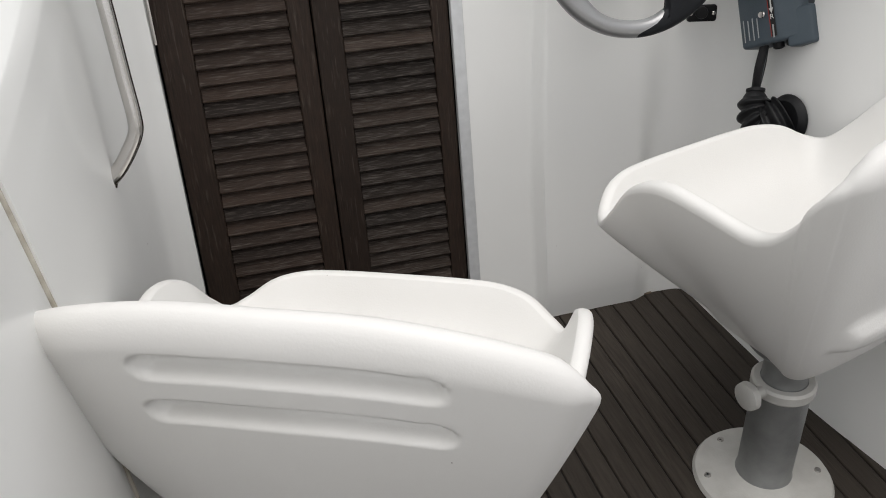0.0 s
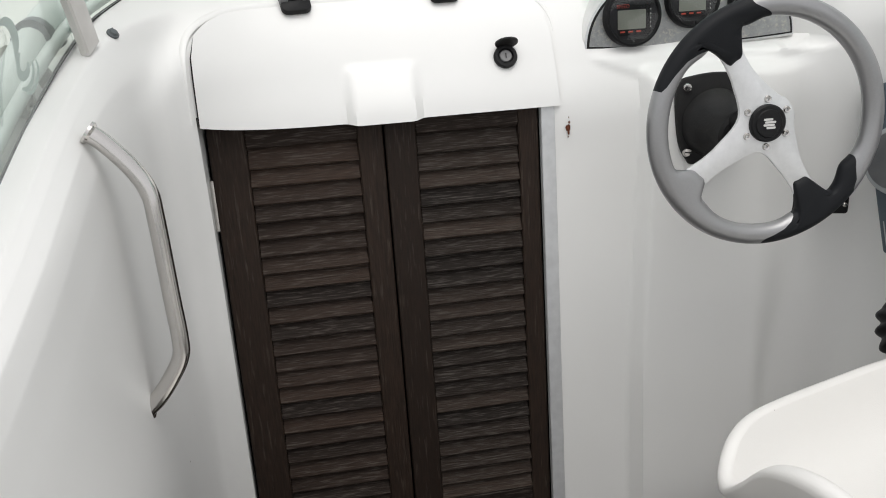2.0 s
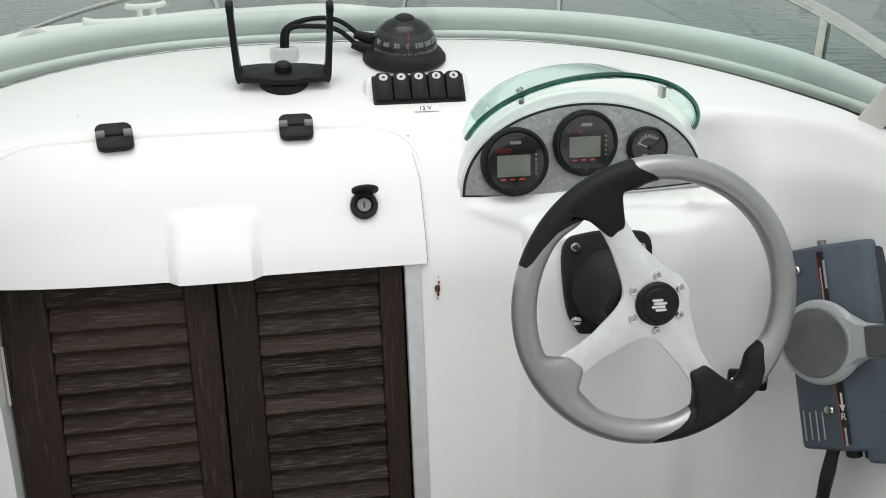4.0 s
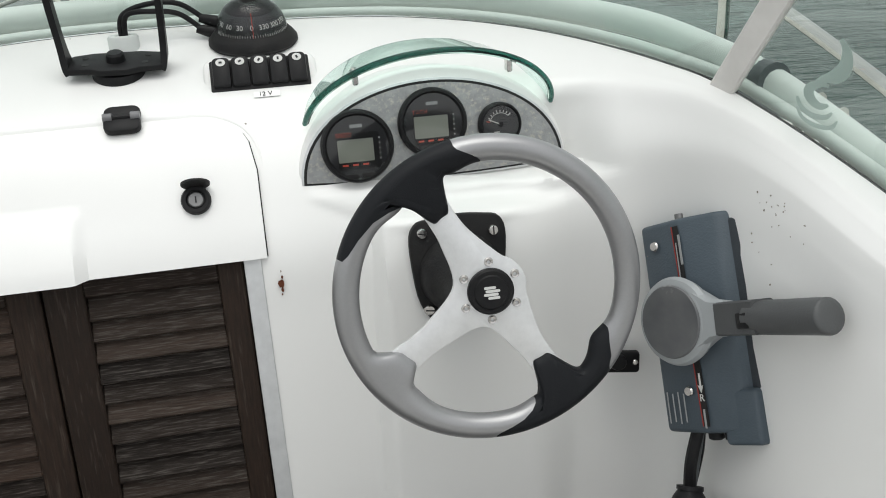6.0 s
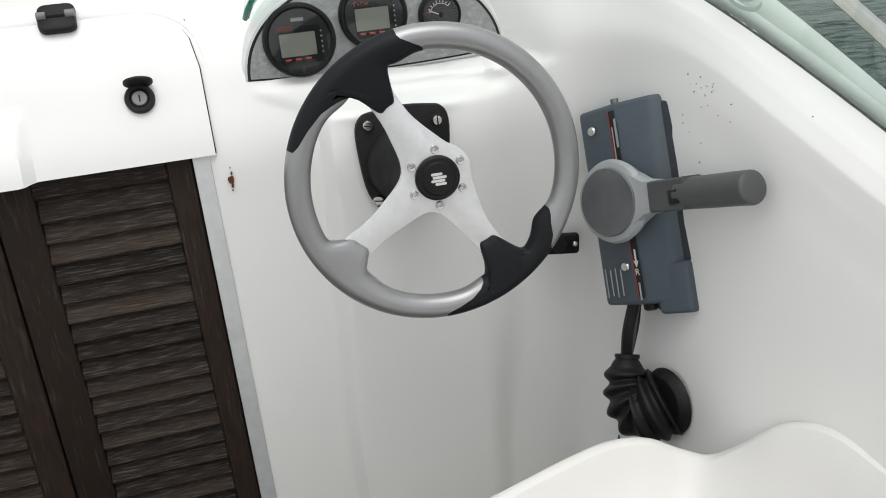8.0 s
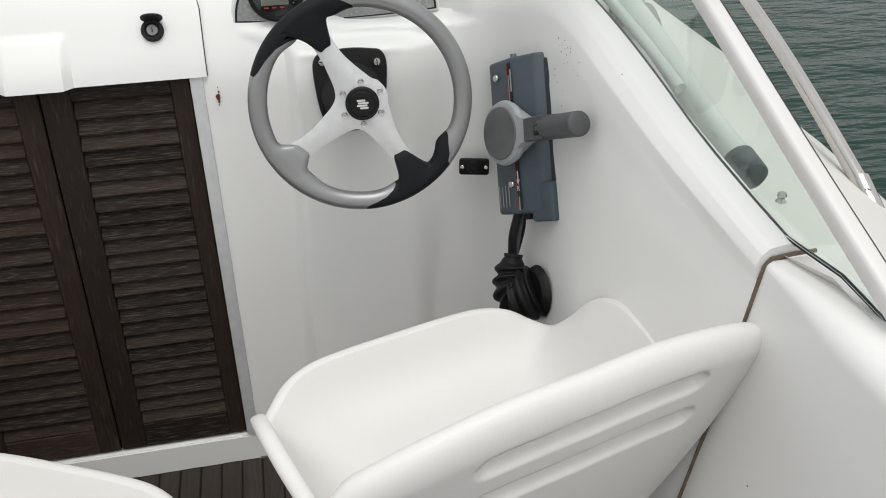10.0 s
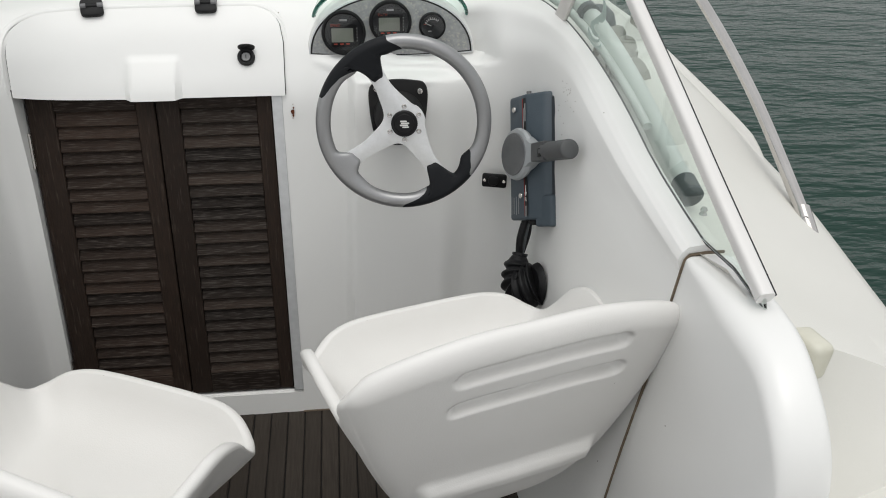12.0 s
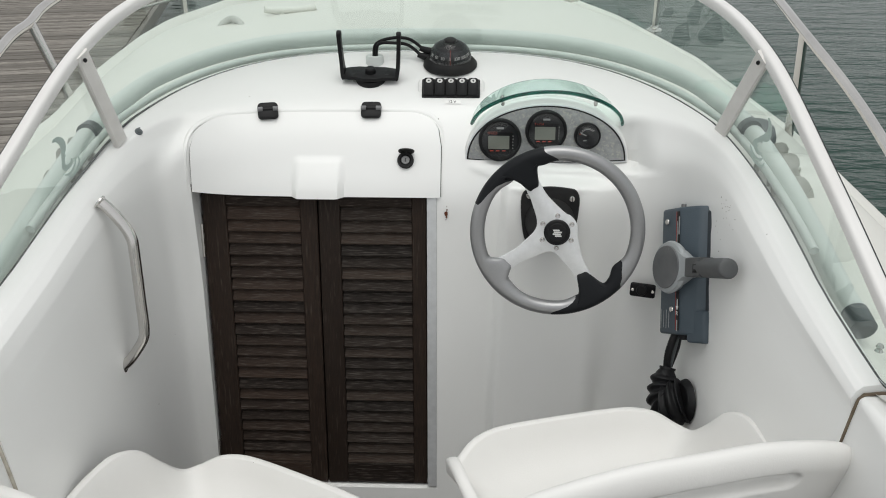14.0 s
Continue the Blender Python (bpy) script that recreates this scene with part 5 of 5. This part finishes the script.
gland = thing("cable_gland", "translucent grey cable gland with two black cables", "cable gland")
part("collar", lathe([(0, 0.022), (0.010, 0.022), (0.0115, 0.024), (0.019, 0.024), (0.021, 0.021), (0.021, 0.0)], 32, m=Matrix.Translation((-0.158, 1.936, 0.985))), TUBE, gland)
for k, (end, lift) in enumerate((((-0.040, 1.945, 1.018), 0.062), ((-0.045, 1.940, 1.004), 0.055))):
    s0 = Vector((-0.160 + 0.006 * k, 1.936 - 0.004 * k, 1.005))
    e0 = Vector(end)
    part("cable", sweep(curve_points([s0, s0 + Vector((0.006, 0, 0.03)), s0.lerp(e0, 0.35) + Vector((0, -0.004 * k, lift * 0.62)), s0.lerp(e0, 0.7) + Vector((0, 0, lift * 0.5)), e0], 40), ring(0.0038, 10)), BLACK, gland)
    part("connector", sweep([e0 + Vector((-0.012, 0, 0.006)), e0 + Vector((0.01, 0, -0.001)), e0 + Vector((0.034, -0.004, -0.008))], lambda t: ring(0.006 + 0.006 * t, 16)), BLACK, gland)


specks = thing("dirt_specks", "scattered small dark dirt specks on the white side wall", "dirt", kind="stuff")
rs = random.Random(21)
sbm = bmesh.new()
for k in range(300):
    v_, x_ = rs.uniform(3.2, 5.6), 0.575 - 0.055 * rs.random() ** 2
    p_ = liner_point(v_, x_)
    if not 1.20 < p_.y < 1.46 or rs.random() > 1.25 - abs(p_.y - 1.36) * 4:
        continue
    r_ = rs.uniform(0.0004, 0.0011)
    slab([(r_ * rs.uniform(0.6, 1.2) * math.cos(q * 1.047), r_ * rs.uniform(0.6, 1.4) * math.sin(q * 1.047)) for q in range(6)], 0.0004, bm=sbm, m=facing(p_ + liner_normal(v_, x_) * 0.0004, liner_normal(v_, x_)))
part("speck", sbm, DIRT, specks, smooth=False)

# ---- helm seats ----
RIM = [(0.0, 0.243, 0.484), (0.080, 0.242, 0.484), (0.135, 0.237, 0.483), (0.175, 0.222, 0.477), (0.205, 0.200, 0.461), (0.221, 0.176, 0.463), (0.233, 0.145, 0.500), (0.242, 0.108, 0.550), (0.246, 0.058, 0.575), (0.243, 0.000, 0.574), (0.236, -0.062, 0.566), (0.238, -0.100, 0.580), (0.244, -0.132, 0.615), (0.252, -0.150, 0.648), (0.250, -0.164, 0.678), (0.232, -0.177, 0.700), (0.172, -0.188, 0.722), (0.090, -0.194, 0.737), (0.0, -0.197, 0.740)]


def seat_shell():
    half = curve_points(RIM, 320)
    loop = half + [Vector((-p.x, p.y, p.z)) for p in half[-2:0:-1]]
    n = len(loop)
    C = Vector((0, 0.02, 0.0))
    cols = []
    for i, R in enumerate(loop):
        a, b = loop[i - 1], loop[(i + 1) % n]
        t = Vector((b.x - a.x, b.y - a.y, 0)).normalized()
        out = Vector((-t.y, t.x, 0))
        if out.dot(Vector((R.x, R.y, 0))) < 0:
            out = -out
        level_ = Vector((b.x - a.x, b.y - a.y, 0)).length / max(1e-6, (b - a).length)
        level_ = max(0.4, level_)
        back = smooth01(-0.10, -0.17, R.y)
        rad = 0.0105 + 0.0045 * back
        edge_ = Vector((R.x, R.y, 0)) - out * (rad * 0.637 - 0.0058 + 0.005 * back)
        pts = []
        pan = 0.402 + 0.012 * smooth01(0.0, 0.26, R.y)
        for k in range(15):
            s = k / 14
            p = s ** 0.8
            rise = ((max(0.0, s - 0.45)) / 0.55) ** (2.0 if R.y < 0 else 2.4)
            q = C.lerp(edge_, p)
            pts.append(Vector((q.x, q.y, pan + (R.z + (0.693 * rad - 0.0062) * level_ - pan) * rise)))
        rim = Vector((R.x, R.y, R.z))
        for k in range(7):
            ang = math.pi * 0.72 * (1 - k / 6)
            fall = 0.9 if ang > math.pi / 2 else 0.9 + 1.1 * back
            pts.append(rim + out * (rad * math.cos(ang) + 0.006 - 0.005 * back) + Vector((0, 0, level_ * (rad * 0.9 - rad * fall * (1 - math.sin(ang)) - 0.006))))
        o0 = pts[-1] + Vector((0, 0, -0.004))
        bow_ = smooth01(0.14, -0.17, R.y)
        for k in range(1, 121):
            s = 0.30 * k / 80 if k <= 80 else 0.30 + 0.70 * (k - 80) / 40
            z = o0.z + (0.290 - o0.z) * (s * (1 - bow_) + bow_ * math.sin(s * math.pi / 2) ** 1.0 if s < 0.8 else lerp_table(s, [0.8, 0.9, 1.0], [0.8 * (1 - bow_) + bow_ * 0.951, 0.95 * (1 - bow_) + bow_ * 0.99, 1.0]))
            shrink = 0.68 * s ** (1.08 - 0.03 * bow_)
            q = Vector((o0.x, o0.y, 0)).lerp(Vector((0, 0.01, 0)), shrink)
            if back > 0:
                for zc, hw in ((0.690, 0.135), (0.630, 0.139)):
                    ax = abs(q.x - 0.013)
                    if ax < hw + 0.02:
                        dz = (z - zc + 0.008 * (ax / hw) ** 2) / 0.0165
                        dx = max(0.0, ax - (hw - 0.0165)) / 0.0165
                        rr2 = math.sqrt(dz * dz + dx * dx)
                        soft = 0.25 + 0.53 * smooth01(-0.45, 0.55, dz / max(rr2, 0.01))
                        q -= out * 0.019 * back * (1 - smooth01(soft, 1.04, rr2))
                q += out * 0.016 * back * smooth01(0.395, 0.407, z) * (1 - smooth01(0.431, 0.455, z)) * (1 - smooth01(0.13, 0.16, abs(q.x)))
            pts.append(Vector((q.x, q.y, z)))
        cols.append(pts)
    bm = bmesh.new()
    vs = [[bm.verts.new(p) for p in c[1:]] for c in cols]
    cen = bm.verts.new(sum((c[0] for c in cols), Vector()) / n)
    for i in range(n):
        a, b = vs[i], vs[(i + 1) % n]
        bm.faces.new((cen, a[0], b[0]))
        for k in range(len(a) - 1):
            bm.faces.new((a[k], a[k + 1], b[k + 1], b[k]))
    bm.faces.new([c[-1] for c in vs])
    return bm


def helm_seat(x, y, turn, lift, label, post=(0.0, 0.0)):
    s_ = thing("pedestal_chair", label, "chair", (x, y, 0.0), "cockpit seats")
    s_.rotation_euler = (0, 0, radians(turn))
    sh = part("shell", seat_shell(), SEAT, s_, "white moulded plastic bucket with two slots in the back", angle=1.3)
    sh.location = (0, 0, lift)
    part("base_plate", lathe([(0, 0.0), (0.106, 0.0), (0.108, 0.004), (0.104, 0.010), (0.060, 0.013), (0.046, 0.020), (0.0, 0.020)], 56), CASTL, s_, "round pale metal floor flange")
    for k in range(6):
        a = radians(30 + 60 * k)
        part("screw", lathe([(0, 0.014), (0.0045, 0.0135), (0.006, 0.0105)], 14, m=Matrix.Translation((0.088 * math.cos(a), 0.088 * math.sin(a), 0))), STEEL, s_)
    part("pedestal", lathe([(0.0455, 0.012), (0.043, 0.022), (0.0415, 0.03), (0.0415, 0.198)], 48), CAST, s_, "grey cast pedestal tube")
    part("collar", lathe([(0.034, 0.210), (0.043, 0.210), (0.0465, 0.206), (0.0465, 0.193), (0.042, 0.188)], 48), CASTL, s_, "pale plastic collar")
    part("inner_tube", lathe([(0.033, 0.19), (0.033, 0.30 + lift)], 40), CAST, s_)
    part("mount", lathe([(0, 0.272 + lift), (0.060, 0.272 + lift), (0.065, 0.278 + lift), (0.065, 0.318 + lift)], 32), CAST, s_)
    kn = part("knob", sweep([(-0.045, 0.0, 0.203), (-0.062, 0.004, 0.203)], ring(0.009, 14), up=(0, 0, 1)), CASTL, s_, "pale plastic clamp knob")
    part("handwheel", lathe([(0, 0.012), (0.016, 0.012), (0.021, 0.009), (0.022, 0.0), (0.019, -0.003), (0, -0.003)], 24, m=facing((-0.066, 0.005, 0.203), (-1, 0.08, 0))), CASTL, kn)
    for o in s_.children:
        if o is not sh:
            o.location = (post[0], post[1], 0)
    return s_


helm_seat(0.316, 1.013, 15.7, 0.0, "white moulded plastic helm seat on a pedestal, turned slightly to port", (-0.019, 0.002))
helm_seat(-0.341, 0.950, -25.6, -0.087, "white moulded plastic passenger seat on a pedestal, turned inward")

# ---- side wall vent ----
VX = XC + 0.524 + 0.02 * (YC - 0.985) + flare(1, 0.985, 0.31)
vent = thing("wall_vent", "round white slotted vent low on the side wall", "vent")
at_pose(vent, facing((VX - 0.006, 1.000, 0.252), (-1, -0.08, 0.13)))
part("ring", lathe([(0.036, 0.003), (0.040, 0.007), (0.046, 0.006), (0.049, 0.0)], 40), LENS, vent)
for k in range(7):
    w_ = 2 * math.sqrt(max(0.0, 0.037 ** 2 - (0.0095 * (k - 3)) ** 2))
    part("slat", box(0.0055, w_, 0.005, (0.0095 * (k - 3), 0, 0.003), 0.001, 1), LENS, vent, smooth=False)
# black disc painted in for the shaded opening behind the slats
part("shade_backing", lathe([(0, 0.0008), (0.038, 0.0008)], 32), BLACKP, vent)

# ---- things on deck ----
lamp = thing("deck_light", "yellowed white plastic side light fitting outside the coaming", "light")
at_pose(lamp, pose(0.716, 0.765, 0.713, 0, 8, 12))
part("housing", box(0.038, 0.056, 0.056, (0, 0, 0), 0.012, 4), LENS, lamp)
part("lens", box(0.010, 0.038, 0.036, (0.018, 0, 0.0), 0.004, 2), LENS, lamp)


def tube_thing(name, label, cat, mat_, r, pts, n=60, group=""):
    th_ = thing(name, label, cat, group=group)
    return th_, part("tube", sweep(curve_points(pts, n), ring(r, 14)), mat_, th_)


RAILS = {
    1: [(1.000, 1.225, 0.632), (1.003, 1.26, 0.650), (1.030, 1.60, 0.768), (1.025, 1.95, 0.888), (0.985, 2.28, 1.000), (1.0, 2.7, 1.065), (0.98, 3.2, 1.14), (0.93, 3.9, 1.22), (0.50, 4.6, 1.29), (0.15, 4.95, 1.33), (0.0, 5.0, 1.33)],
    -1: [(0.985, 1.225, 0.672), (0.990, 1.26, 0.690), (1.040, 1.60, 0.870), (1.072, 2.02, 1.005), (1.075, 2.19, 1.037), (1.075, 2.34, 1.071), (1.06, 2.9, 1.13), (1.04, 3.3, 1.17), (0.93, 3.9, 1.23), (0.50, 4.6, 1.29), (0.15, 4.95, 1.33), (0.0, 5.0, 1.33)],
}
POSTS = {
    1: (((1.03, 2.36), (0.985, 2.28, 1.000)), ((0.935, 3.92), (0.93, 3.9, 1.22)), ((0.40, 4.6), (0.50, 4.6, 1.29))),
    -1: (((1.00, 2.19), (1.075, 2.19, 1.037)), ((1.035, 3.29), (1.04, 3.3, 1.17)), ((0.40, 4.5), (0.50, 4.6, 1.29))),
}
for sgn, side in ((1, "starboard"), (-1, "port")):
    rail, _ = tube_thing("bow_rail", f"polished stainless guard rail along the {side} deck edge", "rail", STEEL, 0.0125, [(XC + sgn * x, y, z) for x, y, z in RAILS[sgn]], 120, "guard rails")
    fx, fy, fz = RAILS[sgn][0]
    part("foot", sweep([(XC + sgn * (fx - 0.002), fy - 0.03, fz - 0.015), (XC + sgn * (fx + 0.004), fy + 0.04, fz + 0.020)], ring(0.016, 16)), STEEL, rail)
    for (x0, y0), (x1, y1, z1) in POSTS[sgn]:
        zb = gunwale(y0, sgn)[1]
        part("stanchion", sweep([(XC + sgn * x0, y0, zb - 0.01), (XC + sgn * x1, y1, z1)], ring(0.0125, 12), up=(0, 1, 0)), STEEL, rail)
        part("stanchion_foot", lathe([(0, 0.02), (0.018, 0.02), (0.020, 0.012), (0.036, 0.006), (0.038, 0)], 24, m=Matrix.Translation((XC + sgn * x0, y0, zb + 0.004))), STEEL, rail)
    for k in range(2):
        part("end_hole", lathe([(0, 0.001), (0.0048, 0.001), (0.0048, -0.001)], 12, m=facing((XC + sgn * (fx - 0.004 + 0.001 * k), fy + 0.006 + 0.02 * k, fz + 0.0175 + 0.007 * k), (-sgn * 0.5, -0.6, 0.7))), BLACKP, rail)

for cx, cy, rot in ((-0.535, 2.80, 20), (0.330, 2.75, -20), (-0.66, 4.05, 45), (0.50, 4.05, -45)):
    cl = thing("deck_cleat", "small white deck cleat on the foredeck", "cleat", group="deck cleats")
    h, zg = gunwale(cy, 1 if cx > XC else -1)
    cz = zg + 0.135 * (1 - min(1, abs(cx) / h) ** 1.5) + 0.012
    at_pose(cl, pose(cx, cy, cz, 0, 0, rot))
    for k in (-0.03, 0.03):
        part("post", sweep([(k, 0, -0.02), (k, 0, 0.035)], ring(0.010, 12), up=(0, 1, 0)), GEL2, cl)
    part("horn", sweep(curve_points([(-0.085, 0, 0.048), (-0.05, 0, 0.042), (0.05, 0, 0.042), (0.085, 0, 0.048)], 20), ring(0.011, 12)), GEL2, cl)

rope, _ = tube_thing("mooring_line", "white mooring rope running from the bow cleat to the dock", "rope", ROPE, 0.009, [(-0.66, 4.05, 0.955), (-1.0, 4.55, 0.86), (-1.6, 5.4, 0.66), (-2.6, 6.7, 0.33), (-3.4, 7.6, 0.04)], 50)
loop, _ = tube_thing("rope_loop", "grey rope loop standing up from the port side deck", "rope", ROPE, 0.011, [(-0.72, 2.62, 0.86), (-0.735, 2.64, 0.93), (-0.70, 2.65, 0.965), (-0.66, 2.63, 0.955), (-0.635, 2.58, 0.90), (-0.625, 2.54, 0.87)], 40)

for sgn, side in ((1, "starboard"), (-1, "port")):
    coil = thing("webbing_coil", f"coiled beige webbing strap on the {side} side deck behind the glass", "strap", group="strap coils")
    c0 = Vector((XC + sgn * 0.690, 1.555, 0.880))
    for k in range(4):
        c = c0 + Vector((sgn * (0.008 * k + 0.01 * (k % 2)), -0.030 * k, -0.012 * k))
        pts = [c + Vector((sgn * 0.030 * math.cos(a + 0.3 * k), 0.034 * math.cos(a + 0.9), 0.036 * math.sin(a))) for a in [2 * math.pi * i / 14 for i in range(15)]]
        part("turn", sweep(pts, [(-0.017, -0.002), (0.017, -0.002), (0.017, 0.002), (-0.017, 0.002)], up=(sgn * 0.5, -1, 0.4)), WEB, coil)
    fend = thing("fender_ball", f"dark grey round fender beside the {side} windscreen strut", "fender", (XC + sgn * 0.705, 1.70, 0.885))
    part("ball", lathe([(0, 0.046), (0.018, 0.042), (0.034, 0.028), (0.040, 0.008), (0.040, -0.02), (0.034, -0.04), (0.0, -0.05)], 28), GREYB, fend)
    snap = thing("snap_fitting", "small steel snap fitting at the windscreen's foot", "fitting", (XC + sgn * 0.672, 0.985, 0.806))
    part("stud", lathe([(0, 0.012), (0.004, 0.011), (0.0055, 0.007), (0.003, 0.004), (0.006, 0.0)], 16), STEEL, snap)

stud = thing("snap_stud", "small dark snap stud on the port dash corner", "stud")
sp = min((liner_point(7 + k / 10, x / 100) for k in range(41) for x in range(-62, -40)), key=lambda p: (p - Vector((-0.579, 1.519, 0.950))).cross(Vector((0.046, -0.111, 0.035))).length)
at_pose(stud, facing(sp, (0.55, -0.35, 0.75)))
part("cap", lathe([(0, 0.006), (0.0045, 0.0055), (0.006, 0.003), (0.0078, 0.0022), (0.008, 0.0)], 18), GREYB, stud)

# bow fitting
bow = thing("anchor_roller", "stainless bow roller at the tip of the foredeck", "bow roller", (XC, 4.70, 0.90))
for sx in (-0.03, 0.03):
    part("cheek", box(0.005, 0.22, 0.07, (sx, 0, 0.02), 0.002, 1), STEEL, bow)
part("roller", sweep([(-0.028, 0.05, 0.02), (0.028, 0.05, 0.02)], ring(0.022, 16)), BLACK, bow)
